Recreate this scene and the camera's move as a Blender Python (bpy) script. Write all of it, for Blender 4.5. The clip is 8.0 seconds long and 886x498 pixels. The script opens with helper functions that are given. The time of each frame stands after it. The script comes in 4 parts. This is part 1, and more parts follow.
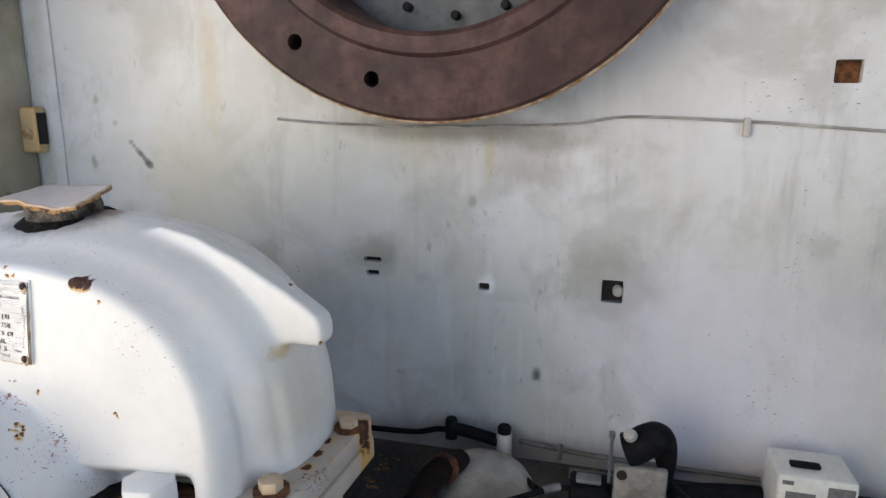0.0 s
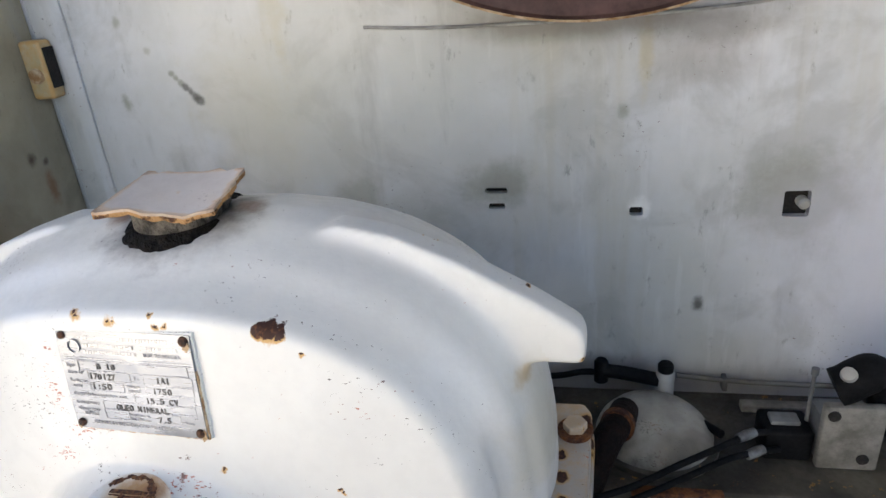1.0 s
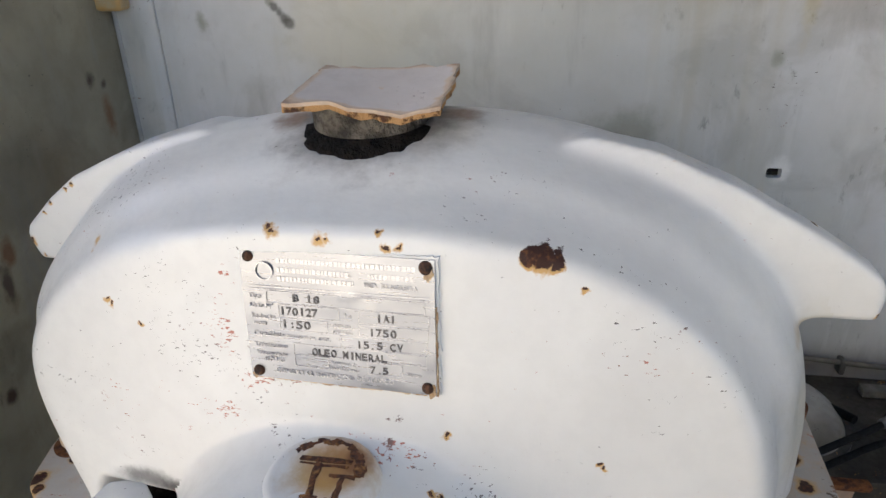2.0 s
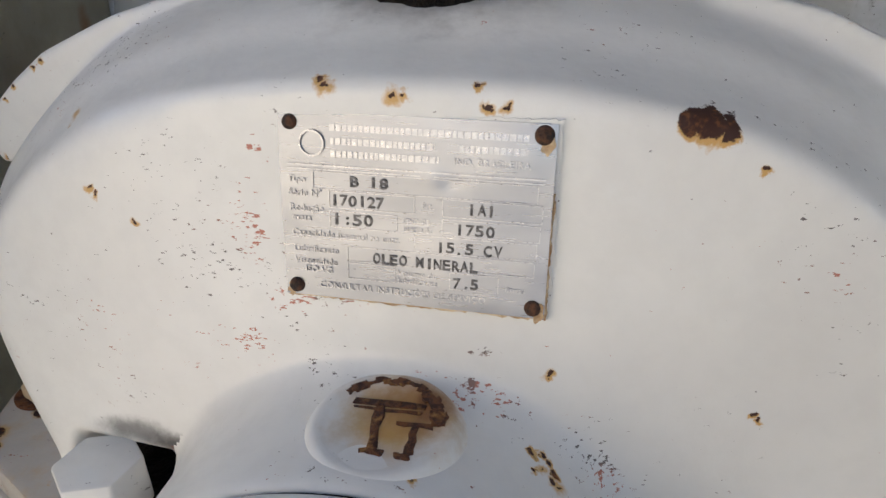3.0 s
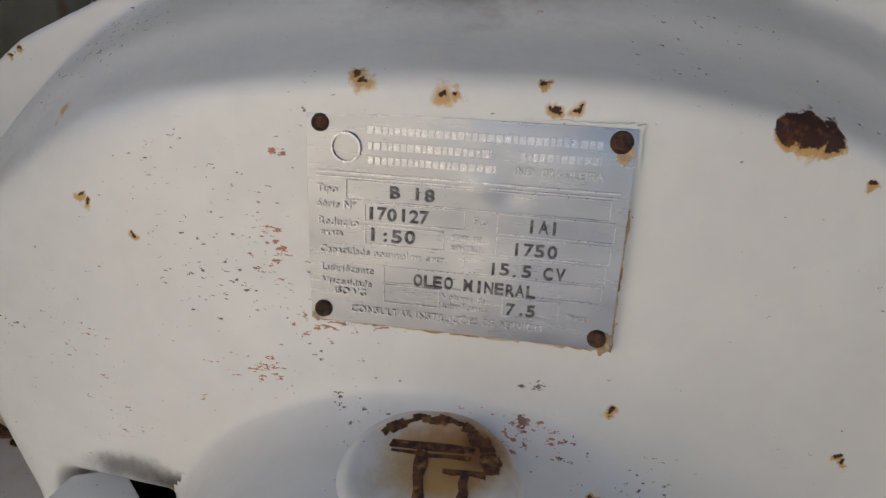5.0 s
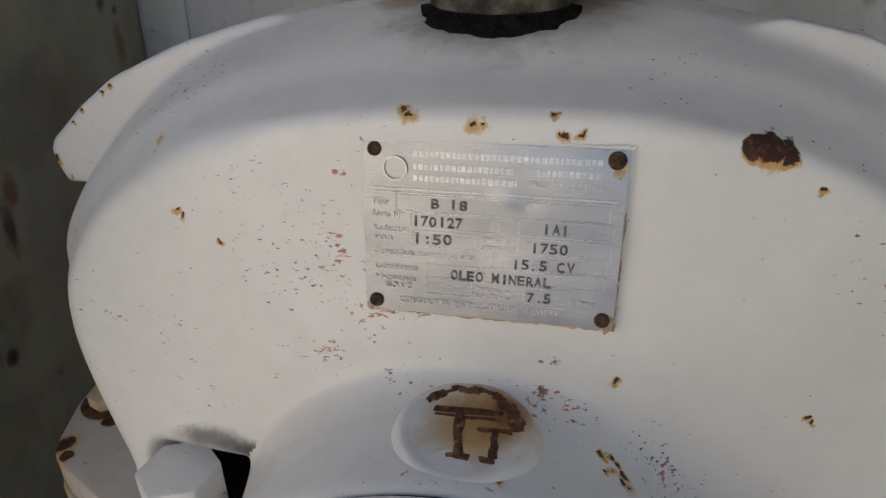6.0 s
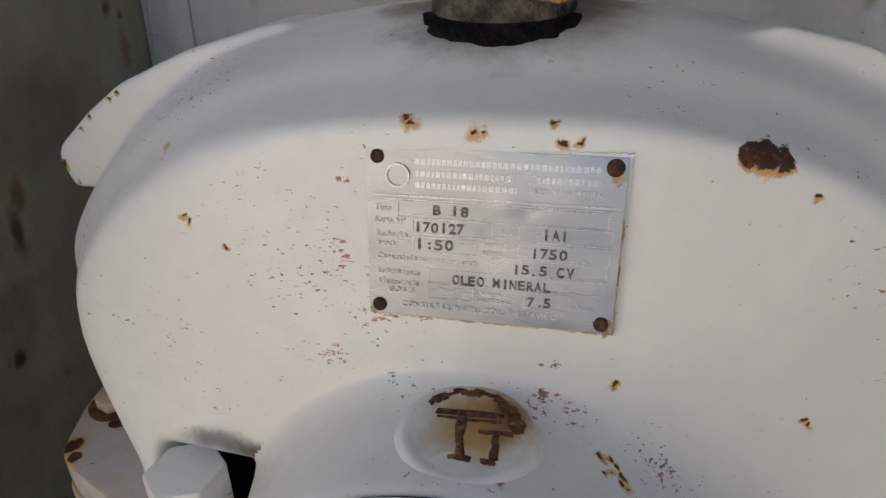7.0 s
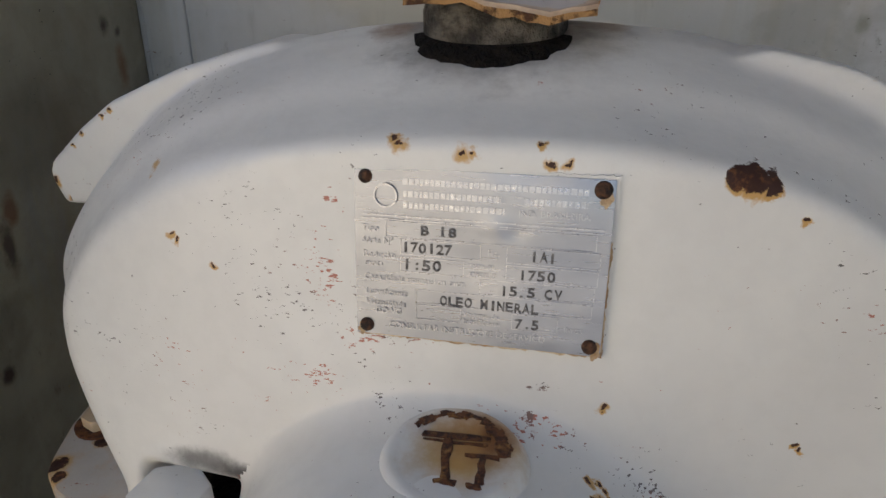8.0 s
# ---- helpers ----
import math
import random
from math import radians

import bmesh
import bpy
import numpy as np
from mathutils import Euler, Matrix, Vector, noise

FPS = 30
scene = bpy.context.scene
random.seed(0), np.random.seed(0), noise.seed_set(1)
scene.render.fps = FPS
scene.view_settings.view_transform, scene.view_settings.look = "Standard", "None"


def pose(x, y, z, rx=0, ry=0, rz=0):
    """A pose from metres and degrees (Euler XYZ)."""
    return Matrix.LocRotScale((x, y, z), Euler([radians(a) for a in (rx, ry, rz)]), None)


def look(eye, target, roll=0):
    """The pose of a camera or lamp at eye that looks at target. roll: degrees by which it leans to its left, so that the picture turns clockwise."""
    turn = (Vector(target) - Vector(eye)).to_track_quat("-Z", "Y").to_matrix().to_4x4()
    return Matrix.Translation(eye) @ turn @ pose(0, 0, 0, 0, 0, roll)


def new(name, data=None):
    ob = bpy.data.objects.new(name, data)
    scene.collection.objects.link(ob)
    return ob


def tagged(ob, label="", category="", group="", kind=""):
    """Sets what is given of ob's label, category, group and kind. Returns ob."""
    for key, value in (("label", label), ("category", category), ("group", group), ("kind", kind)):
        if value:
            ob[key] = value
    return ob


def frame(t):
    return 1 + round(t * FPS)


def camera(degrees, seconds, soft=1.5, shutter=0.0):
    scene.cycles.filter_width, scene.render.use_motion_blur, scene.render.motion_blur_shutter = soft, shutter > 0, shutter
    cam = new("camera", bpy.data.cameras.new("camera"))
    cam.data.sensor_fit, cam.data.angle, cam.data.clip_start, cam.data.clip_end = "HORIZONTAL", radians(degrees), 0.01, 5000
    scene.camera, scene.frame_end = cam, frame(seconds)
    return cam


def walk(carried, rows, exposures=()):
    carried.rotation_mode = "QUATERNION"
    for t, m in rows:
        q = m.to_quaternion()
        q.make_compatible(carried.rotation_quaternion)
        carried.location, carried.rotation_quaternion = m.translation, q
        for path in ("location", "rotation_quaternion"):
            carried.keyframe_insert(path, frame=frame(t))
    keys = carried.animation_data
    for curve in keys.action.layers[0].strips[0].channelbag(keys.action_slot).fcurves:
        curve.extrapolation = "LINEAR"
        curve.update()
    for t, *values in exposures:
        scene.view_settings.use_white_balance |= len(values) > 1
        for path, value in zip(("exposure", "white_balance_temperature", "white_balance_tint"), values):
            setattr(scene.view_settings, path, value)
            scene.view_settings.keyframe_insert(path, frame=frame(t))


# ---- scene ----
cam = camera(67.6, 8.0)
PATH = [
    (0, (0.174, 0.12, 1.099), (-0.295, 2.011, 0.647), 0.5),
    (0.2, (0.126, 0.153, 1.127), (-0.339, 2.026, 0.604), -1.1),
    (0.5, (0.037, 0.228, 1.157), (-0.326, 2.073, 0.477), -2.8),
    (0.7, (-0.01, 0.255, 1.143), (-0.398, 2.043, 0.335), -5.3),
    (1, (-0.131, 0.283, 1.152), (-0.503, 2.064, 0.322), -5.0),
    (1.2, (-0.198, 0.293, 1.134), (-0.579, 2.09, 0.343), -4.8),
    (1.5, (-0.287, 0.324, 1.112), (-0.643, 2.097, 0.258), -4.4),
    (1.8, (-0.327, 0.332, 1.092), (-0.596, 2.112, 0.222), -2.1),
    (2, (-0.351, 0.328, 1.076), (-0.625, 2.107, 0.203), -1.1),
    (2.2, (-0.369, 0.338, 1.044), (-0.621, 2.113, 0.156), -0.2),
    (3.3, (-0.445, 0.411, 0.978), (-0.63, 2.183, 0.07), 1.5),
    (3.5, (-0.458, 0.422, 0.976), (-0.62, 2.2, 0.075), 1.3),
    (4, (-0.465, 0.428, 0.972), (-0.603, 2.2, 0.054), 2.3),
    (4.2, (-0.462, 0.43, 0.97), (-0.6, 2.208, 0.064), 2.3),
    (5.3, (-0.458, 0.422, 0.976), (-0.582, 2.195, 0.059), 2.9),
    (5.5, (-0.46, 0.403, 0.983), (-0.619, 2.183, 0.084), 1.9),
    (6, (-0.459, 0.372, 0.997), (-0.65, 2.147, 0.097), 0.9),
    (6.5, (-0.46, 0.369, 1.001), (-0.66, 2.15, 0.113), 0.7),
    (7, (-0.458, 0.368, 1.002), (-0.658, 2.143, 0.102), 0.7),
    (7.5, (-0.456, 0.37, 1.002), (-0.649, 2.14, 0.092), 0.8),
    (8, (-0.453, 0.371, 1.003), (-0.652, 2.168, 0.149), 1.2),
]
EXPOSURES = [(0.0, 1.94, 6030, 14), (0.5, 1.88, 6030, 14), (1.0, 1.93, 6030, 14), (1.5, 1.95, 6100, 14), (2.0, 1.62, 6160, 15), (2.2, 1.54, 6180, 15), (3.5, 0.98, 6320, 15), (4.0, 0.84, 6320, 15), (4.2, 0.82, 6320, 15), (5.5, 0.69, 6360, 15), (6.5, 0.70, 6370, 15), (7.0, 0.86, 6370, 15), (8.0, 0.85, 6370, 15)]
walk(cam, [(t, look(eye, target, roll)) for t, eye, target, roll in PATH], EXPOSURES)

# ---------------------------------------------------------------- light
SUN_EL, SUN_AZ = 46.0, 8.0          # degrees; azimuth clockwise from +y
world = bpy.data.worlds.new("world")
scene.world = world
world.use_nodes = True
wn = world.node_tree
sky = wn.nodes.new("ShaderNodeTexSky")
sky.sky_type = "NISHITA"
sky.sun_disc = False
sky.sun_elevation, sky.sun_rotation = radians(SUN_EL), radians(SUN_AZ)
wn.links.new(sky.outputs[0], wn.nodes["Background"].inputs[0])
wn.nodes["Background"].inputs[1].default_value = 0.10
sun = new("sun", bpy.data.lights.new("sun", "SUN"))
sun.data.energy, sun.data.angle, sun.data.color = 5.0, radians(0.6), (1.0, 0.94, 0.84)
az, el = radians(SUN_AZ), radians(SUN_EL)
sun.matrix_world = look((10 * math.sin(az) * math.cos(el), 10 * math.cos(az) * math.cos(el), 10 * math.sin(el)), (0, 0, 0))

# ---------------------------------------------------------------- materials


class Nodes:
    """Short hand for building a node tree."""

    def __init__(self, name):
        self.mat = bpy.data.materials.new(name)
        self.mat.use_nodes = True
        self.tree = self.mat.node_tree
        self.bsdf = self.tree.nodes["Principled BSDF"]
        self.coord = self.tree.nodes.new("ShaderNodeTexCoord").outputs["Object"]

    def put(self, kind, props=None, ins=None):
        n = self.tree.nodes.new(kind)
        if props:
            for k in props:
                setattr(n, k, props[k])
        if ins:
            for k in ins:
                v = ins[k]
                if isinstance(v, bpy.types.NodeSocket):
                    self.tree.links.new(v, n.inputs[k])
                else:
                    n.inputs[k].default_value = v
        return n

    def noise(self, scale, detail=4.0, rough=0.55, stretch=None, offset=(0, 0, 0), distortion=0.0):
        v = self.coord
        m = self.put("ShaderNodeMapping", None, {0: v, 1: offset, 3: stretch or (1, 1, 1)})
        return self.put("ShaderNodeTexNoise", None, {"Vector": m.outputs[0], "Scale": scale, "Detail": detail, "Roughness": rough, "Distortion": distortion}).outputs["Fac"]

    def ramp(self, x, lo, hi, a=0.0, b=1.0):
        return self.put("ShaderNodeMapRange", {"interpolation_type": "SMOOTHSTEP"}, {"Value": x, "From Min": lo, "From Max": hi, "To Min": a, "To Max": b}).outputs[0]

    def math(self, op, a, b=0.0):
        return self.put("ShaderNodeMath", {"operation": op, "use_clamp": False}, {0: a, 1: b}).outputs[0]

    def mix(self, f, a, b):
        n = self.put("ShaderNodeMix", {"data_type": "RGBA"})
        for k, v in ((0, f), (6, a), (7, b)):
            if isinstance(v, bpy.types.NodeSocket):
                self.tree.links.new(v, n.inputs[k])
            else:
                n.inputs[k].default_value = v if k == 0 else (*v, 1)
        return n.outputs[2]

    def finish(self, colour, rough, metal=0.0, height=None, bump=0.3, depth=0.002):
        for k, v in (("Base Color", colour), ("Roughness", rough), ("Metallic", metal)):
            if isinstance(v, bpy.types.NodeSocket):
                self.tree.links.new(v, self.bsdf.inputs[k])
            else:
                self.bsdf.inputs[k].default_value = (*v, 1) if k == "Base Color" else v
        if height is not None:
            b = self.put("ShaderNodeBump", None, {"Strength": bump, "Distance": depth, "Height": height})
            self.tree.links.new(b.outputs[0], self.bsdf.inputs["Normal"])
        return self.mat


RUST_DARK, RUST, RUST_PALE, PRIMER = (0.040, 0.013, 0.007), (0.18, 0.066, 0.018), (0.52, 0.29, 0.06), (0.42, 0.13, 0.075)


def worn_paint(name, base, shade, chips=1.0, rust=0.3, spots=(), rough=0.42, scale=1.0, streaks=0.0, primer=True, local=True, stains=(), clusters=(), edge=0.0, flat=(1.0, 0.12, 1.15)):
    """Old brushed enamel over primer and iron: mottled, chipped, with rust where it is bare. spots: (x, y, z, radius, halo)."""
    n = Nodes(name)
    big = n.ramp(n.noise(5 * scale, 3), 0.3, 0.72)
    fine = n.ramp(n.noise(60 * scale, 5, 0.6, offset=(3, 1, 7)), 0.35, 0.7)
    col = n.mix(big, base, shade)
    col = n.mix(n.math("MULTIPLY", fine, 0.16), col, tuple(c * 0.80 for c in shade))
    if streaks:
        run = n.ramp(n.noise(9 * scale, 4, 0.6, stretch=(2.4, 2.4, 0.22), offset=(8, 2, 5)), 0.56, 0.74)
        col = n.mix(n.math("MULTIPLY", run, streaks * 0.45), col, (0.42, 0.38, 0.26))
        blot = n.ramp(n.noise(13 * scale, 6, 0.62, offset=(17, 5, 11), distortion=0.6), 0.50, 0.66)
        col = n.mix(n.math("MULTIPLY", blot, streaks * 0.55), col, tuple(c * 0.62 for c in shade))
        grey = n.ramp(n.noise(14 * scale, 5, 0.65, stretch=(2.0, 2.0, 0.35), offset=(1, 12, 9)), 0.56, 0.78)
        col = n.mix(n.math("MULTIPLY", grey, streaks * 0.9), col, (0.26, 0.27, 0.27))
        wipe = n.ramp(n.noise(46 * scale, 5, 0.6, stretch=(2.2, 2.2, 0.30), offset=(3, 4, 19)), 0.55, 0.68)
        where = n.ramp(n.noise(5 * scale, 2, offset=(21, 2, 8)), 0.45, 0.6)
        col = n.mix(n.math("MULTIPLY", n.math("MULTIPLY", wipe, where), streaks * 0.22), col, tuple(min(c * 1.2, 0.8) for c in base))
        scuff = n.ramp(n.noise(70 * scale, 6, 0.7, stretch=(1.5, 1.5, 0.7), offset=(31, 7, 2)), 0.60, 0.74)
        col = n.mix(n.math("MULTIPLY", n.math("MULTIPLY", scuff, where), streaks * 1.1), col, tuple(c * 0.5 for c in shade))
        pale = n.ramp(n.noise(11 * scale, 4, 0.6, stretch=(1.6, 1.6, 0.5), offset=(14, 2, 3)), 0.58, 0.72)
        col = n.mix(n.math("MULTIPLY", pale, streaks * 0.35), col, (0.72, 0.72, 0.70))
    # soft tinted patches: dirt and rust, in places also painted shade or light
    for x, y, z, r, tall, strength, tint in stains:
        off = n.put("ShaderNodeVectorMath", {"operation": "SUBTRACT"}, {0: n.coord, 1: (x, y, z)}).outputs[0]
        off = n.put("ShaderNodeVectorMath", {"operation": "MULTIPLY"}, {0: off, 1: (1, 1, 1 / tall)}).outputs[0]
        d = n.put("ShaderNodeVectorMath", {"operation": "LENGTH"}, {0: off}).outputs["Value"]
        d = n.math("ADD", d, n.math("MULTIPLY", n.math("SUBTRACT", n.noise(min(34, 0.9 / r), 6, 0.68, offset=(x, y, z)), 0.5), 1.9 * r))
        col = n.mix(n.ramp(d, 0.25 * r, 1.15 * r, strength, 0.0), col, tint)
    # chips: small flakes, gathered in patches
    warp = n.noise(38 * scale, 3, offset=(5, 5, 5))
    flake = n.noise(320 * scale, 3, 0.7, stretch=(0.55, 0.8, 1.3), offset=(2, 9, 4))
    patch = n.ramp(n.noise(10 * scale, 2, offset=(7, 3, 1)), 0.46, 0.68)
    gate = n.math("ADD", flake, n.math("MULTIPLY", patch, 0.10 * chips))
    gate = n.math("ADD", gate, n.math("MULTIPLY", warp, 0.05))
    red = None
    for x, y, z, r, tall, amount, hollow, rosy in clusters:
        off = n.put("ShaderNodeVectorMath", {"operation": "SUBTRACT"}, {0: n.coord, 1: (x, y, z)}).outputs[0]
        off = n.put("ShaderNodeVectorMath", {"operation": "MULTIPLY"}, {0: off, 1: (1, 0.4, 1 / tall)}).outputs[0]
        d = n.put("ShaderNodeVectorMath", {"operation": "LENGTH"}, {0: off}).outputs["Value"]
        if hollow:
            d = n.math("ABSOLUTE", n.math("SUBTRACT", d, hollow))
        near = n.ramp(d, 0.2 * r, r, 1.0, 0.0)
        gate = n.math("ADD", gate, n.math("MULTIPLY", near, amount))
        if rosy:
            red = near if red is None else n.math("MAXIMUM", red, near)
    bare = n.ramp(gate, 0.745, 0.775)
    kind = n.ramp(n.noise(16 * scale, 2, offset=(11, 4, 2)), 0.50, 0.62)
    if red is not None:
        kind = n.math("MAXIMUM", kind, n.ramp(red, 0.0, 0.3))
    chip_col = n.mix(kind, (0.075, 0.062, 0.055), PRIMER if primer else RUST)
    col = n.mix(n.math("MULTIPLY", bare, 0.9), col, chip_col)
    wear = bare
    if rust:
        field = n.noise(42 * scale, 4, 0.62, offset=(4, 8, 15))
        area = n.ramp(n.noise(7 * scale, 2, offset=(9, 6, 3)), 0.5, 0.72)
        level = n.math("ADD", field, n.math("MULTIPLY", area, 0.09 * rust))
        col = n.mix(n.math("MULTIPLY", n.ramp(level, 0.69, 0.76), 0.8), col, RUST_PALE)
        core = n.ramp(level, 0.735, 0.78)
        col = n.mix(core, col, n.mix(n.ramp(n.noise(200), 0.4, 0.65), RUST_DARK, RUST))
        wear = n.math("MAXIMUM", wear, core)
    if edge:
        geo = n.put("ShaderNodeNewGeometry").outputs["Pointiness"]
        worn = n.math("ADD", geo, n.math("MULTIPLY", n.math("SUBTRACT", n.noise(55, 5, 0.7, offset=(6, 1, 4)), 0.5), 0.07))
        col = n.mix(n.ramp(worn, 0.535, 0.565, 0.0, 0.9 * edge), col, RUST_PALE)
        col = n.mix(n.ramp(worn, 0.565, 0.61, 0.0, edge), col, n.mix(n.ramp(n.noise(120), 0.4, 0.6), RUST_DARK, RUST))
    if spots:
        jitter = n.put("ShaderNodeTexNoise", None, {"Vector": n.coord, "Scale": 110.0, "Detail": 4.0, "Roughness": 0.65})
        shift = n.put("ShaderNodeVectorMath", {"operation": "MULTIPLY_ADD"}, {0: jitter.outputs["Color"], 1: (0.012, 0.012, 0.012), 2: n.coord}).outputs[0]
        halo = core = None
        for x, y, z, r, h in spots:
            at = tuple((INV if local else Matrix()) @ Vector((x, y, z)) + Vector((0.006, 0.006, 0.006)))
            off = n.put("ShaderNodeVectorMath", {"operation": "SUBTRACT"}, {0: shift, 1: at}).outputs[0]
            off = n.put("ShaderNodeVectorMath", {"operation": "MULTIPLY"}, {0: off, 1: flat}).outputs[0]
            d = n.put("ShaderNodeVectorMath", {"operation": "LENGTH"}, {0: off}).outputs["Value"]
            low = n.put("ShaderNodeVectorMath", {"operation": "DISTANCE"}, {0: off, 1: (0, 0, -0.45 * r)}).outputs["Value"]
            c, o = n.ramp(d, r * (0.80 if r > 0.004 else 0.55), r * (1.0 if r > 0.004 else 0.80), 1.0, 0.0), n.ramp(low, r * 0.75, r * (1.0 + 0.8 * h), 1.0, 0.0)
            core = c if core is None else n.math("MAXIMUM", core, c)
            halo = o if halo is None else n.math("MAXIMUM", halo, o)
        col = n.mix(n.math("MULTIPLY", halo, 0.92), col, RUST_PALE)
        col = n.mix(core, col, n.mix(n.ramp(n.noise(170, 4, 0.7), 0.50, 0.74), RUST_DARK, RUST))
        wear = n.math("MAXIMUM", wear, core)
    rg = n.math("ADD", n.math("MULTIPLY", wear, 0.4), n.ramp(fine, 0, 1, rough - 0.06, rough + 0.1))
    height = n.math("ADD", n.math("MULTIPLY", n.noise(26 * scale, 3), 0.5), n.math("MULTIPLY", n.noise(170 * scale, 3), 0.14))
    height = n.math("SUBTRACT", height, n.math("MULTIPLY", wear, 0.35))
    return n.finish(col, rg, 0.0, height, 0.35, 0.0035)


def plain(name, base, second, rough, metal=0.0, scale=30.0, bump=0.3, depth=0.001, lo=0.35, hi=0.65):
    n = Nodes(name)
    a = n.ramp(n.noise(scale, 5, 0.62), lo, hi)
    b = n.noise(scale * 5, 4, 0.6, offset=(4, 4, 1))
    col = n.mix(a, base, second)
    col = n.mix(n.math("MULTIPLY", n.ramp(b, 0.5, 0.75), 0.35), col, tuple(c * 0.55 for c in base))
    return n.finish(col, n.ramp(b, 0.3, 0.7, max(rough - 0.08, 0.03), min(rough + 0.08, 1)), metal, n.math("ADD", a, n.math("MULTIPLY", b, 0.6)), bump, depth)


WHITE, CREAM = (0.74, 0.74, 0.715), (0.67, 0.665, 0.645)
# rust spots of the reducer's cover, in its own axes, metres: x, y, z, radius, halo
CASE = Matrix.Translation((-0.45, 0.80, 0.675)) @ pose(0, 0, 0, 0, 0, -3.0) @ pose(0, 0, 0, 0, -2.0, 0)
INV = CASE.inverted()
SPOTS = [
    (-0.354, 0.660, 0.9085, 0.0060, 0.2), (-0.346, 0.660, 0.907, 0.0070, 0.2), (-0.338, 0.660, 0.906, 0.0050, 0.15),
    (-0.508, 0.672, 0.914, 0.0022, 1.8), (-0.511, 0.672, 0.9165, 0.0016, 1.6), (-0.477, 0.667, 0.913, 0.0020, 2.4), (-0.472, 0.667, 0.913, 0.0016, 1.6), (-0.436, 0.664, 0.910, 0.0024, 1.2),
    (-0.441, 0.666, 0.917, 0.0022, 0.7), (-0.429, 0.664, 0.911, 0.0014, 2.2), (-0.635, 0.683, 0.856, 0.0026, 0.9), (-0.631, 0.683, 0.852, 0.0018, 1.0), (-0.611, 0.676, 0.841, 0.0027, 0.7),
    (-0.321, 0.657, 0.891, 0.0024, 0.6), (-0.305, 0.653, 0.777, 0.0030, 0.2), (-0.301, 0.653, 0.774, 0.0022, 0.2), (-0.401, 0.651, 0.788, 0.0022, 1.0),
    (-0.657, 0.690, 0.8835, 0.0030, 0.5),
]
NECK_AT = (-0.010, -0.014, 0.275)
CASE_STAINS_AND_SHADE = [
    (0.302, -0.030, 0.085, 0.075, 0.9, 0.35, (0.48, 0.42, 0.24)), (0.296, -0.04, 0.135, 0.022, 0.5, 0.7, (0.46, 0.32, 0.12)),
    (*NECK_AT, 0.078, 1.0, 0.55, (0.10, 0.07, 0.05)), (*NECK_AT, 0.074, 1.0, 0.97, (0.012, 0.010, 0.009)), (-0.070, -0.014, 0.272, 0.020, 0.8, 0.8, RUST), (0.055, -0.005, 0.276, 0.018, 0.8, 0.6, RUST),
    # shade under the left bolt pocket's upper edge, painted as dark smears
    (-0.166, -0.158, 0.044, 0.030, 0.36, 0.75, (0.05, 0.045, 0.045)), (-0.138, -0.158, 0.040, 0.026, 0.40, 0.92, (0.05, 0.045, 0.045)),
]
# denser flaking: x, y, z, radius, height ratio, amount, ring radius, red primer
CASE_CLUSTERS = [
    (-0.018, -0.146, 0.141, 0.060, 0.12, 0.11, 0, False), (0.047, -0.140, 0.182, 0.009, 4.0, 0.11, 0, False), (-0.083, -0.142, 0.182, 0.010, 4.0, 0.045, 0, True), (-0.018, -0.137, 0.227, 0.060, 0.09, 0.13, 0, False), (-0.105, -0.148, 0.170, 0.030, 1.4, 0.02, 0, False),
    (-0.078, -0.141, 0.213, 0.007, 1.0, 0.12, 0, True), (-0.081, -0.141, 0.171, 0.007, 1.2, 0.09, 0, True), (-0.088, -0.150, 0.108, 0.020, 0.8, 0.085, 0, True),
    (-0.012, -0.138, 0.222, 0.012, 0.5, 0.17, 0, True), (-0.120, -0.151, 0.090, 0.020, 0.8, 0.06, 0, False), (-0.065, -0.149, 0.138, 0.016, 0.6, 0.08, 0, True),
    (0.028, -0.168, 0.120, 0.020, 0.34, 0.20, 0, False), (-0.165, -0.14, 0.185, 0.060, 0.8, 0.022, 0, False), (-0.17, -0.13, 0.110, 0.060, 1.4, 0.018, 0, False), (-0.10, -0.15, 0.115, 0.030, 0.6, 0.035, 0, True),
    (0.020, -0.086, 0.262, 0.012, 0.5, 0.15, 0, True), (-0.035, -0.084, 0.262, 0.014, 0.4, 0.10, 0, False), (-0.145, -0.155, 0.036, 0.018, 0.5, 0.12, 0, False), (-0.050, -0.15, 0.152, 0.05, 0.12, 0.07, 0, False),
]
paint_case = worn_paint("casting_paint", WHITE, CREAM, 0.85, 0.0, SPOTS, stains=CASE_STAINS_AND_SHADE, clusters=CASE_CLUSTERS, rough=0.34)
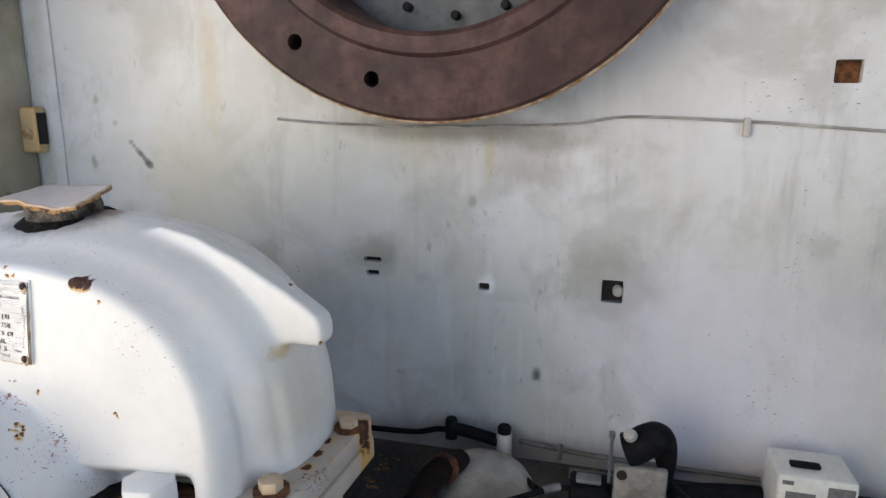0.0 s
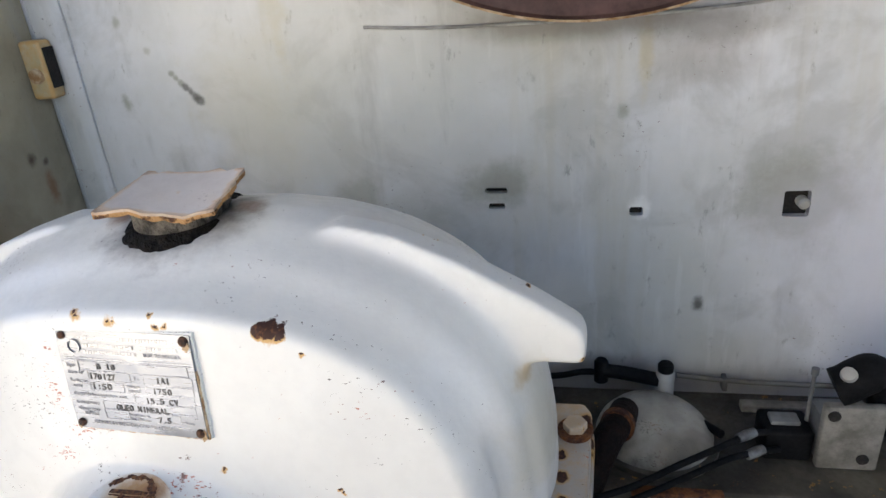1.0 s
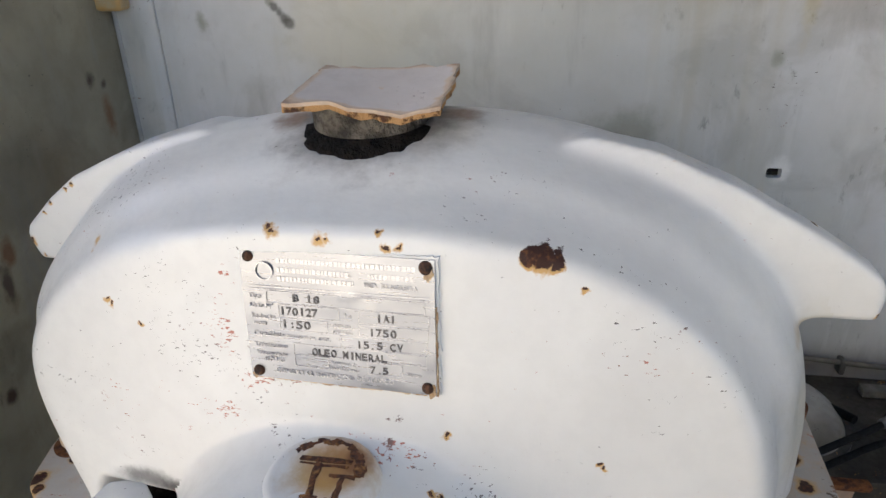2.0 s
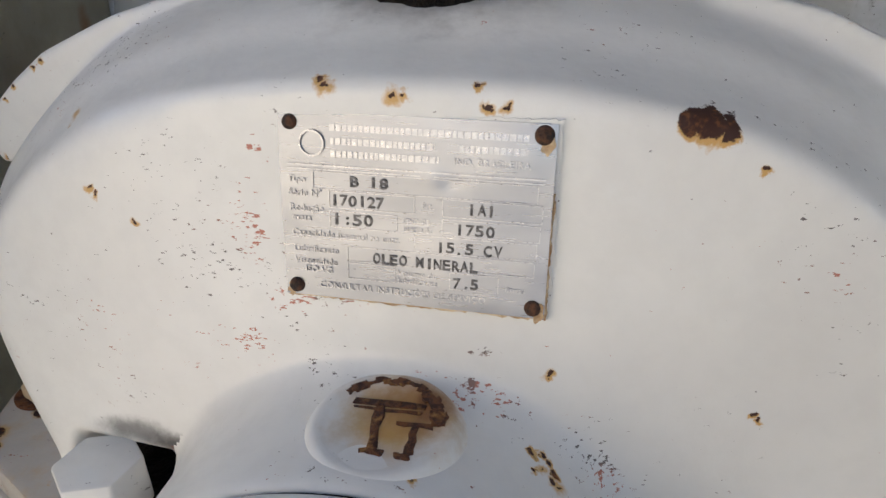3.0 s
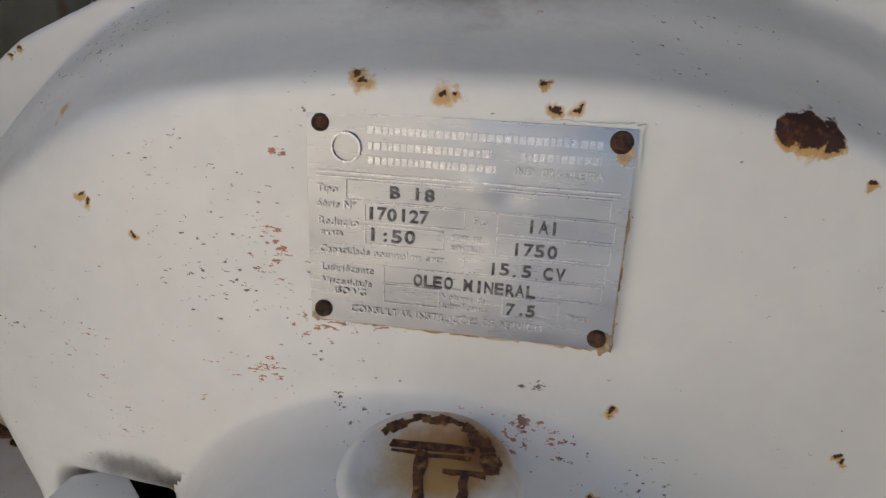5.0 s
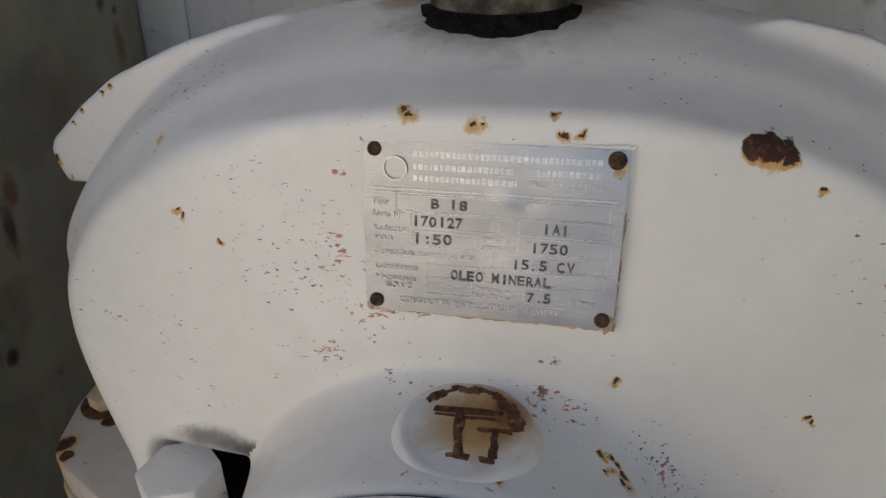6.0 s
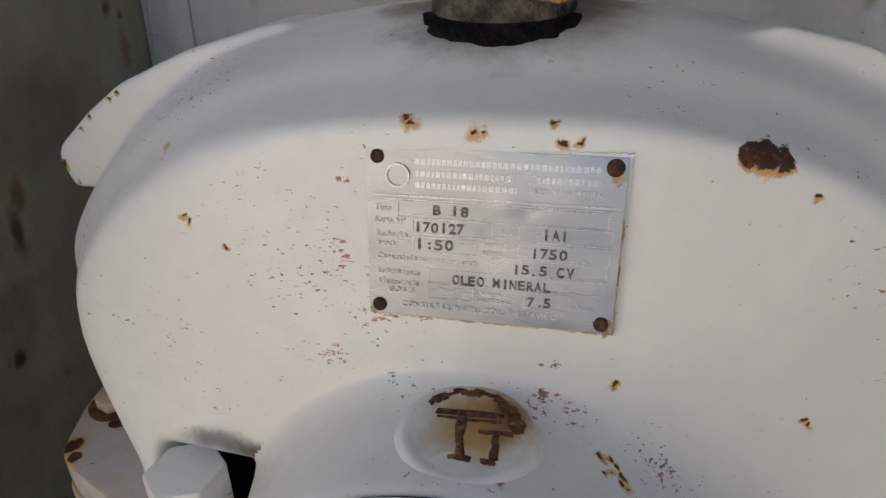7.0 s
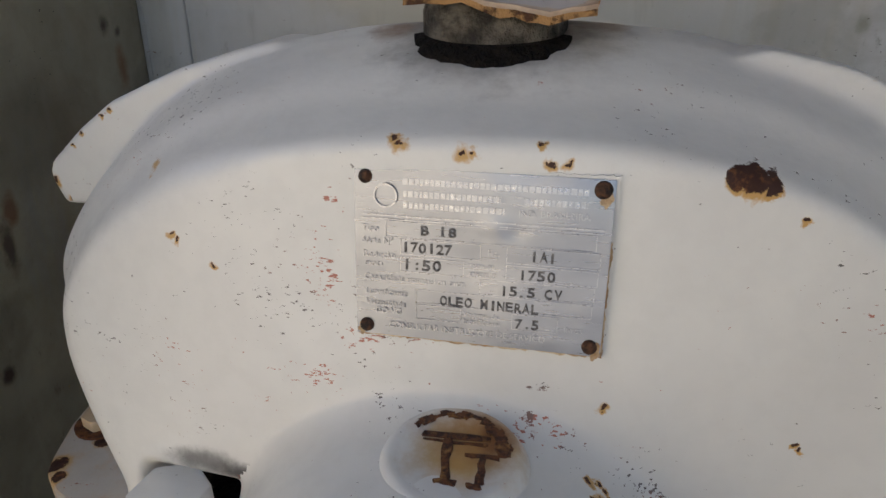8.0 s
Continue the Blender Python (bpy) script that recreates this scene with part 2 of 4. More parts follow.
# the bearing housing's own marks, in the reducer's axes
HUB_SPOTS = [(0.0555, -0.1735, 0.087, 0.0026, 0.2), (0.0600, -0.1715, 0.084, 0.0030, 0.2), (0.0640, -0.1735, 0.081, 0.0030, 0.2), (0.0660, -0.1785, 0.0795, 0.0032, 0.3), (0.0655, -0.1840, 0.080, 0.0028, 0.4), (0.0575, -0.1840, 0.085, 0.0018, 0.6), (0.0600, -0.1800, 0.084, 0.0020, 1.2), (0.0690, -0.1850, 0.076, 0.0014, 3.5), (0.0093, -0.2150, 0.1030, 0.0022, 0.5)]
HUB_CLUSTERS = [(0.022, -0.156, 0.106, 0.016, 1.0, 0.20, 0, False), (0.036, -0.153, 0.102, 0.012, 1.0, 0.15, 0, True), (0.052, -0.152, 0.096, 0.018, 1.0, 0.09, 0, False), (0.092, -0.152, 0.070, 0.012, 1.0, 0.10, 0, False), (-0.050, -0.159, 0.100, 0.016, 1.0, 0.09, 0, False), (0.000, -0.153, 0.104, 0.020, 0.6, 0.08, 0, False), (0.060, -0.165, 0.085, 0.040, 1.0, 0.02, 0, False), (0.100, -0.170, 0.045, 0.040, 1.0, 0.05, 0, False)]
paint_hub = worn_paint("housing_paint", WHITE, CREAM, 1.2, 0.0, HUB_SPOTS, clusters=HUB_CLUSTERS, local=False, flat=(1.0, 0.9, 0.5))
paint_bolt = worn_paint("bolt_paint", WHITE, CREAM, 1.2, 0.2)
paint_nut = worn_paint("nut_paint", (0.60, 0.57, 0.52), (0.46, 0.42, 0.36), 1.6, 1.2, scale=1.6, edge=0.5)
paint_boss = worn_paint("mark_paint", WHITE, CREAM, 0.9, 0.0, local=False, stains=[(0.007, 0.006, 0.002, 0.034, 1.0, 0.95, (0.46, 0.31, 0.13)), (0.010, 0.013, 0.002, 0.024, 1.0, 0.9, (0.32, 0.16, 0.05)), (0.020, 0.010, 0.002, 0.011, 1.0, 0.8, RUST), (0.004, -0.008, 0.002, 0.016, 1.0, 0.5, RUST_PALE), (0.016, 0.017, 0.002, 0.006, 1.0, 0.7, RUST)])
LUG_SPOTS = [
    (-0.333, -0.02, 0.172, 0.0035, 0.8), (-0.322, -0.02, 0.157, 0.0028, 1.6), (-0.308, -0.02, 0.156, 0.0025, 1.6), (-0.298, -0.02, 0.156, 0.0025, 1.2), (-0.302, -0.02, 0.207, 0.0022, 0.6), (-0.276, -0.02, 0.226, 0.0026, 0.5), (-0.284, -0.02, 0.221, 0.0020, 0.5), (-0.311, -0.02, 0.199, 0.0020, 0.6),
    (0.339, -0.036, 0.148, 0.0025, 1.2), (0.302, -0.034, 0.145, 0.0030, 1.6), (0.290, -0.034, 0.141, 0.0035, 1.6), (0.205, -0.006, 0.258, 0.0040, 0.0), (0.212, -0.006, 0.255, 0.0036, 0.0), (0.221, -0.006, 0.249, 0.0030, 0.0), (0.295, -0.012, 0.207, 0.0026, 0.0),
]
mk = Nodes("mark_rust")
mk_a = mk.ramp(mk.noise(95, 4, 0.65), 0.36, 0.48)
mk_b = mk.ramp(mk.noise(260, 4, 0.65, offset=(3, 3, 3)), 0.40, 0.62)
mark_rust = mk.finish(mk.mix(mk_a, mk.mix(mk_b, (0.20, 0.085, 0.025), (0.34, 0.17, 0.05)), mk.mix(mk_b, (0.050, 0.018, 0.008), (0.15, 0.055, 0.018))), 0.85, 0.0, mk_b, 0.6, 0.002)
paint_lug = worn_paint("lug_paint", WHITE, CREAM, 0.9, 0.0, LUG_SPOTS, edge=0.5, local=False, flat=(1.0, 0.5, 1.15))
FLANGE_SPOTS = [
    (-0.756, 0.690, 0.665, 0.0075, 1.0), (-0.748, 0.680, 0.665, 0.0045, 1.2), (-0.738, 0.716, 0.665, 0.0065, 0.6),
    (-0.112, 0.850, 0.69, 0.012, 0.8), (-0.102, 0.835, 0.69, 0.010, 0.8), (-0.140, 0.800, 0.69, 0.007, 0.8), (-0.138, 0.770, 0.69, 0.007, 0.8), (-0.137, 0.740, 0.69, 0.006, 1.0), (-0.100, 0.76, 0.69, 0.004, 1.0),
]
paint_rusty = worn_paint("flange_paint", (0.52, 0.49, 0.45), (0.40, 0.37, 0.33), 2.0, 0.6, FLANGE_SPOTS, edge=0.6, flat=(1.0, 1.0, 0.2))
paint_lid = worn_paint("lid_paint", (0.62, 0.58, 0.56), (0.52, 0.47, 0.44), 1.5, 0.9, scale=1.4, edge=0.45)
DARK_STAIN, OLIVE, OCHRE, PALE = (0.05, 0.045, 0.035), (0.24, 0.24, 0.19), (0.48, 0.40, 0.18), (0.85, 0.85, 0.84)
# serves the dirt along the cable and the painted shade at the wall foot
SOOT_AND_SHADE = (0.16, 0.13, 0.10)
WALL_STAINS_AND_LIGHT = [
    (-0.241, 1.25, 0.810, 0.062, 0.7, 0.65, OLIVE), (0.205, 1.25, 0.780, 0.095, 0.95, 0.75, OLIVE), (-0.027, 1.25, 0.770, 0.020, 1.0, 0.6, PALE),
    (-0.053, 1.25, 0.919, 0.011, 1.3, 0.7, OLIVE), (0.070, 1.25, 0.604, 0.012, 1.5, 0.85, DARK_STAIN), (-0.814, 1.25, 1.085, 0.009, 1.4, 0.6, OLIVE),
    (-0.774, 1.25, 1.041, 0.007, 1, 0.5, OLIVE), (-0.833, 1.25, 0.964, 0.010, 1.6, 0.75, OLIVE), (0.513, 1.25, 0.869, 0.036, 0.9, 0.5, OLIVE),
    (-0.555, 1.25, 1.14, 0.024, 6.0, 0.4, OCHRE), (-0.026, 1.25, 1.00, 0.012, 6.0, 0.4, OCHRE), (-0.461, 1.25, 0.80, 0.050, 0.8, 0.55, OLIVE),
    (-0.10, 1.25, 1.048, 0.24, 0.12, 0.6, SOOT_AND_SHADE), (0.06, 1.25, 1.03, 0.10, 0.28, 0.45, SOOT_AND_SHADE), (0.05, 1.25, 0.985, 0.09, 0.5, 0.3, SOOT_AND_SHADE), (-0.35, 1.25, 0.70, 0.12, 1.2, 0.3, OLIVE), (0.476, 1.25, 0.661, 0.030, 1.0, 0.35, OCHRE),
    # first two: shading above the ledge, put into the paint as dark bands
    (-0.10, 1.25, 0.45, 0.40, 0.14, 0.5, SOOT_AND_SHADE), (0.35, 1.25, 0.45, 0.40, 0.12, 0.45, SOOT_AND_SHADE), (-0.62, 1.25, 0.93, 0.10, 1.6, 0.25, OCHRE),
    # cool skylight at lower right and warm bounce at upper left, painted as tints
    (0.40, 1.25, 0.66, 0.34, 0.8, 0.55, (0.58, 0.58, 0.68)), (-0.55, 1.25, 1.05, 0.30, 1.0, 0.35, (0.60, 0.59, 0.50)),
] + [(-0.742 + 0.0065 * k, 1.25, 1.004 - 0.0072 * k, 0.0062 + 0.0006 * k, 1.0, 0.75, DARK_STAIN if k > 2 else OLIVE) for k in range(7)]
WALL_CLUSTERS = [(0.06, 1.25, 1.00, 0.12, 0.6, 0.07, 0, False), (-0.36, 1.25, 0.80, 0.10, 0.8, 0.06, 0, False), (0.45, 1.25, 0.66, 0.20, 1.0, 0.04, 0, False)]
paint_wall = worn_paint("wall_paint", (0.65, 0.66, 0.70), (0.50, 0.51, 0.49), 0.8, 0.0, rough=0.5, scale=0.5, streaks=0.75, clusters=WALL_CLUSTERS, primer=False, stains=WALL_STAINS_AND_LIGHT)
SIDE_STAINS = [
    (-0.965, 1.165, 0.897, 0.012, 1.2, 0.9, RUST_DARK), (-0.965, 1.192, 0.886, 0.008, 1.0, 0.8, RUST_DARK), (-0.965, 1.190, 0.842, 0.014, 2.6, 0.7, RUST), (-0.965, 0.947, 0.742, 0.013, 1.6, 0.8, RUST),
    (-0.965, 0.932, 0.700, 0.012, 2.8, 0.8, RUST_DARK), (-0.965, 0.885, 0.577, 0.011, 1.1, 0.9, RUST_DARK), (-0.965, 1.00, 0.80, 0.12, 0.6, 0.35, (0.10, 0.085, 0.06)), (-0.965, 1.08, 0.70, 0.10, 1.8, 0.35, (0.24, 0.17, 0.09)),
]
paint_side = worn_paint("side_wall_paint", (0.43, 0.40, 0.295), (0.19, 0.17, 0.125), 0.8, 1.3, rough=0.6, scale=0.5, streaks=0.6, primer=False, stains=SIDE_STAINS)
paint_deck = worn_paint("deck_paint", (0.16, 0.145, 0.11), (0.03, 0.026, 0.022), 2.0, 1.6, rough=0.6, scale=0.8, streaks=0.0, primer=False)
# the larger black patch paints in the dark gap beside the hose
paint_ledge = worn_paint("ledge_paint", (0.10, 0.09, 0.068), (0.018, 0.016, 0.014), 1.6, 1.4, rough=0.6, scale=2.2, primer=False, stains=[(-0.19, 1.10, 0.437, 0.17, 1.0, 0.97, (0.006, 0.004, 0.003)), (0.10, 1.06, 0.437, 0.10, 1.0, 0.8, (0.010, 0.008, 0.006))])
paint_dirty = worn_paint("oily_pump_paint", (0.44, 0.42, 0.37), (0.16, 0.145, 0.12), 1.5, 1.0, scale=1.6, primer=False, stains=[(0, -0.05, 0.0, 0.07, 0.4, 0.9, (0.02, 0.017, 0.015)), (-0.07, -0.02, 0.02, 0.05, 1.0, 0.9, (0.02, 0.017, 0.015))])
paint_bracket = worn_paint("rusty_bracket_paint", (0.55, 0.50, 0.38), (0.42, 0.34, 0.18), 1.5, 2.2, scale=1.4, primer=False, edge=0.8)
paint_small = worn_paint("bracket_paint", (0.46, 0.455, 0.43), (0.25, 0.24, 0.21), 1.2, 0.6, scale=1.2)
rust_edge = plain("rusty_edge", (0.30, 0.16, 0.06), (0.60, 0.48, 0.32), 0.85, 0, 60, 0.6, 0.002)
lid_rust = plain("flaking_rust", (0.38, 0.21, 0.08), (0.07, 0.028, 0.012), 0.9, 0, 75, 0.8, 0.003, 0.47, 0.60)
rust_mat = plain("rust", RUST_DARK, RUST, 0.9, 0, 90, 0.7, 0.002)
rivet_mat = plain("rivet_rust", (0.022, 0.015, 0.011), (0.12, 0.050, 0.022), 0.8, 0.1, 220, 0.6, 0.001)
ring_mat = plain("rusted_ring_steel", (0.030, 0.013, 0.011), (0.082, 0.040, 0.036), 0.65, 0.15, 11, 0.5, 0.002)
grime = plain("oily_grime", (0.005, 0.004, 0.0035), (0.016, 0.012, 0.009), 0.8, 0, 90, 0.9, 0.004)
neck_mat = plain("bare_neck_iron", (0.022, 0.018, 0.014), (0.15, 0.13, 0.10), 0.75, 0.2, 55, 0.9, 0.004)
black_rubber = plain("black_rubber", (0.003, 0.003, 0.0035), (0.007, 0.007, 0.008), 0.7, 0, 40, 0.3, 0.001)
grime_brown = plain("oily_brown", (0.005, 0.003, 0.0025), (0.014, 0.007, 0.005), 0.75, 0, 50, 0.6, 0.002)
grey_dirty = plain("dirty_grey_steel", (0.10, 0.095, 0.085), (0.17, 0.16, 0.14), 0.7, 0.1, 18)
steel = plain("dull_steel", (0.07, 0.07, 0.07), (0.20, 0.20, 0.20), 0.5, 0.3, 40)
plate_grey = plain("oily_painted_plate", (0.12, 0.114, 0.10), (0.25, 0.24, 0.22), 0.6, 0, 22, 0.4, 0.002)
grey_iron = plain("grey_iron", (0.13, 0.14, 0.15), (0.20, 0.21, 0.22), 0.6, 0.2, 14)
box_plastic = plain("white_plastic", (0.66, 0.66, 0.62), (0.60, 0.60, 0.56), 0.45, 0, 25, 0.1)
label_grey = plain("label_grey", (0.10, 0.10, 0.10), (0.16, 0.16, 0.16), 0.6, 0, 160)
# warm plaster of the added wall that throws sunlight back at the reducer
bounce_wall_mat = plain("bounce_plaster", (0.80, 0.72, 0.57), (0.72, 0.64, 0.50), 0.9, 0, 4, 0.4, 0.004)
concrete = plain("concrete", (0.40, 0.385, 0.35), (0.48, 0.465, 0.425), 0.85, 0, 3, 0.5, 0.01)
al = Nodes("aluminium_plate")
al_a = al.ramp(al.noise(22, 3, 0.5, stretch=(0.5, 1.6, 1)), 0.3, 0.7)
al_b = al.noise(420, 3, 0.6, stretch=(0.12, 1.5, 1), offset=(2, 5, 1))
alu = al.finish(al.mix(al_a, (0.25, 0.265, 0.30), (0.33, 0.345, 0.38)), al.ramp(al_b, 0.3, 0.7, 0.27, 0.31), 0.95, al_b, 0.003, 0.0003)
cable_mat = plain("dirty_cable", (0.22, 0.215, 0.20), (0.42, 0.42, 0.41), 0.6, 0, 12)
alu_worn = plain("aluminium_relief", (0.38, 0.39, 0.43), (0.46, 0.47, 0.50), 0.32, 0.95, 120, 0.1)
# the letters are plate metal; their relief shading is put into this dark colour
letter_shaded = plain("shaded_letter", (0.055, 0.055, 0.06), (0.17, 0.17, 0.18), 0.45, 0.7, 260, 0.2)
for m in (black_rubber, grime, grime_brown):
    m.node_tree.nodes["Principled BSDF"].inputs["Specular IOR Level"].default_value = 0.15
dark_hole = plain("dark_recess", (0.010, 0.009, 0.008), (0.022, 0.018, 0.015), 0.9, 0, 50)

# ---------------------------------------------------------------- building helpers


def link(name, bm, mat, parent=None, label="", smooth=True, matrix=None):
    bmesh.ops.recalc_face_normals(bm, faces=bm.faces[:])
    me = bpy.data.meshes.new(name)
    bm.to_mesh(me)
    bm.free()
    me.materials.append(mat)
    if smooth:
        me.shade_smooth()
        me.set_sharp_from_angle(angle=radians(38))
    ob = new(name, me)
    if parent is not None:
        ob.parent = parent
    if matrix is not None:
        ob.matrix_basis = matrix
    if label:
        ob["label"] = label
    return ob


def part(name, bm, mat, parent, label="", smooth=True, matrix=None):
    return link(name, bm, mat, parent, label, smooth, matrix)


def thing(name, label, category, at=(0, 0, 0), group="", kind=""):
    ob = new(name)
    ob.empty_display_size = 0.05
    ob.matrix_basis = at if isinstance(at, Matrix) else Matrix.Translation(at)
    return tagged(ob, label, category, group, kind)


def box(x0, x1, y0, y1, z0, z1, bevel=0.0, seg=2, bm=None):
    own = bmesh.new()
    bmesh.ops.create_cube(own, size=1.0)
    bmesh.ops.transform(own, matrix=Matrix.Translation(((x0 + x1) / 2, (y0 + y1) / 2, (z0 + z1) / 2)) @ Matrix.Diagonal((x1 - x0, y1 - y0, z1 - z0, 1)), verts=own.verts[:])
    if bevel:
        bmesh.ops.bevel(own, geom=own.edges[:], offset=bevel, segments=seg, profile=0.5, affect="EDGES")
    return merge(bm, own)


def merge(bm, own, m=None):
    if m is not None:
        bmesh.ops.transform(own, matrix=m, verts=own.verts[:])
    if bm is None:
        return own
    me = bpy.data.meshes.new("tmp")
    own.to_mesh(me)
    own.free()
    bm.from_mesh(me)
    bpy.data.meshes.remove(me)
    return bm


def lathe(profile, steps=64, m=None, bm=None, closed=False, cap=True):
    """Turns (radius, height) pairs round the z axis."""
    own = bmesh.new()
    rings = []
    for r, h in profile:
        if r < 1e-6:
            rings.append([own.verts.new((0, 0, h))])
        else:
            rings.append([own.verts.new((r * math.cos(2 * math.pi * k / steps), r * math.sin(2 * math.pi * k / steps), h)) for k in range(steps)])
    pairs = list(zip(rings, rings[1:])) + ([(rings[-1], rings[0])] if closed else [])
    for a, b in pairs:
        for k in range(steps):
            j = (k + 1) % steps
            if len(a) == 1 and len(b) == 1:
                continue
            if len(a) == 1:
                own.faces.new((a[0], b[j], b[k]))
            elif len(b) == 1:
                own.faces.new((a[k], a[j], b[0]))
            else:
                own.faces.new((a[k], a[j], b[j], b[k]))
    if cap and not closed:
        for ring in (rings[0], rings[-1]):
            if len(ring) > 1:
                own.faces.new(ring)
    return merge(bm, own, m)


def prism(outline, z0, z1, bevel=0.0, seg=2, m=None, bm=None):
    """An outline in x and y, raised from z0 to z1."""
    own = bmesh.new()
    f = own.faces.new([own.verts.new((x, y, z0)) for x, y in outline])
    top = bmesh.ops.extrude_face_region(own, geom=[f])["geom"]
    bmesh.ops.translate(own, vec=(0, 0, z1 - z0), verts=[v for v in top if isinstance(v, bmesh.types.BMVert)])
    if bevel:
        bmesh.ops.bevel(own, geom=own.edges[:], offset=bevel, segments=seg, profile=0.5, affect="EDGES")
    return merge(bm, own, m)


def tube(points, radius, steps=10, sub=6, bm=None):
    """A round hose through points, smoothed."""
    pts = [Vector(p) for p in points]
    line = []
    for i in range(len(pts) - 1):
        p0, p1, p2, p3 = pts[max(i - 1, 0)], pts[i], pts[i + 1], pts[min(i + 2, len(pts) - 1)]
        for k in range(sub):
            t = k / sub
            line.append(0.5 * (2 * p1 + (p2 - p0) * t + (2 * p0 - 5 * p1 + 4 * p2 - p3) * t * t + (3 * p1 - p0 - 3 * p2 + p3) * t ** 3))
    line.append(pts[-1])
    own = bmesh.new()
    rings, side = [], Vector((0.31, 0.17, 0.93)).normalized()
    for i, p in enumerate(line):
        d = (line[min(i + 1, len(line) - 1)] - line[max(i - 1, 0)]).normalized()
        u = (side - d * side.dot(d)).normalized()
        side = u
        v = d.cross(u)
        r = radius(i / (len(line) - 1)) if callable(radius) else radius
        rings.append([own.verts.new(p + r * (math.cos(2 * math.pi * k / steps) * u + math.sin(2 * math.pi * k / steps) * v)) for k in range(steps)])
    for a, b in zip(rings, rings[1:]):
        for k in range(steps):
            own.faces.new((a[k], a[(k + 1) % steps], b[(k + 1) % steps], b[k]))
    own.faces.new(rings[0]), own.faces.new(rings[-1])
    return merge(bm, own)


def hexagon(r, turn=0.0):
    return [(r * math.cos(math.pi / 3 * k + turn), r * math.sin(math.pi / 3 * k + turn)) for k in range(6)]


FRONT = pose(0, 0, 0, 90, 0, 0)      # turns a lathe's axis from +z to -y


def towards(at, normal, turn=0.0):
    """A pose at a place whose z axis points along normal."""
    q = Vector(normal).to_track_quat("Z", "Y")
    return Matrix.Translation(at) @ q.to_matrix().to_4x4() @ pose(0, 0, 0, 0, 0, turn)


def cut(ob, cutters):
    """Takes the cutters' volumes out of ob's mesh and removes them."""
    for c in cutters:
        mod = ob.modifiers.new("cut", "BOOLEAN")
        mod.operation, mod.object, mod.solver = "DIFFERENCE", c, "EXACT"
    me = bpy.data.meshes.new_from_object(ob.evaluated_get(bpy.context.evaluated_depsgraph_get()))
    ob.modifiers.clear()
    ob.data = me
    me.shade_smooth()
    me.set_sharp_from_angle(angle=radians(20))
    for c in cutters:
        bpy.data.objects.remove(c)


# ---------------------------------------------------------------- the setting
FLOOR, DECK, WALL_Y, LEFT_X = 0.30, 0.437, 1.25, -0.965
RING = (-0.10, 1.49)                  # centre of the flanged opening, x and z

bm = bmesh.new()
bmesh.ops.create_grid(bm, x_segments=2, y_segments=2, size=60)
bmesh.ops.translate(bm, vec=(0, 0, -0.75), verts=bm.verts[:])
tagged(link("ground", bm, concrete, smooth=False), "pale concrete yard floor round the machine", "ground", kind="structure")

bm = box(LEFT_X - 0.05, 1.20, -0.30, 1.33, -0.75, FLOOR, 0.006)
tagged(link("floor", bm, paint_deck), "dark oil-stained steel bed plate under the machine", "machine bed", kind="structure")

bm = box(LEFT_X - 0.05, 1.20, WALL_Y, WALL_Y + 0.08, FLOOR, 2.3, 0.004)
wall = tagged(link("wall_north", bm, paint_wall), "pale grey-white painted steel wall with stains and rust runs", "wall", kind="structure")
cutters = []
cutters.append(link("cutter", lathe([(0.305, -0.3), (0.305, 0.3)], 72, Matrix.Translation((RING[0], WALL_Y, RING[1])) @ FRONT), dark_hole))
for x, z, w, h in ((-0.241, 0.801, 0.034, 0.009), (-0.241, 0.775, 0.026, 0.010), (-0.030, 0.764, 0.020, 0.014), (0.194, 0.773, 0.036, 0.040), (0.511, 1.139, 0.038, 0.034)):
    cutters.append(link("cutter", box(x - w / 2, x + w / 2, WALL_Y - 0.1, WALL_Y + 0.045, z - h / 2, z + h / 2, 0.003), dark_hole))
cut(wall, cutters)
for x, z, w, h, m in ((-0.241, 0.801, 0.034, 0.009, dark_hole), (-0.241, 0.775, 0.026, 0.010, dark_hole), (-0.030, 0.764, 0.020, 0.014, dark_hole), (0.194, 0.773, 0.036, 0.040, dark_hole), (0.511, 1.139, 0.038, 0.034, rust_mat)):
    tagged(link("hole_lining", box(x - w / 2 + 0.0005, x + w / 2 - 0.0005, WALL_Y + 0.012, WALL_Y + 0.04, z - h / 2 + 0.0005, z + h / 2 - 0.0005), m, wall))

bm = box(-0.958, -0.898, WALL_Y - 0.006, WALL_Y, FLOOR, 2.3, 0.005)
tagged(link("trim", bm, paint_wall), "white painted steel edge strip with flaking paint", "edge strip", kind="structure")
# unseen reflector wall, added at front left for a warm bounce
bm = box(-7.0, -1.0, -3.4, -3.2, -0.75, 3.4, 0.01)
tagged(link("bounce_wall", bm, bounce_wall_mat), "plain unseen cream wall added behind the viewer to bounce warm sunlight", "wall", kind="structure")
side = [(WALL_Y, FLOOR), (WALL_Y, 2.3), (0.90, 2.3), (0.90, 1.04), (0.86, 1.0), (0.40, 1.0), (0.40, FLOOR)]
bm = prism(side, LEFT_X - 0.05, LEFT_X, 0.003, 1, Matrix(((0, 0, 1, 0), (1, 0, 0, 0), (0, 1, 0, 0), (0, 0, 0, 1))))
tagged(link("wall_west", bm, paint_side, smooth=False), "unseen olive-grey side wall added to hold back light from the right with rust runs", "wall", kind="structure")

# added out of view to keep some light off the back wall's right
bm = box(1.15, 1.20, 0.70, WALL_Y, FLOOR, 2.3, 0.004)
tagged(link("blocker_east", bm, paint_side), "unseen olive-grey side wall added to hold back light from the right", "wall", kind="structure")
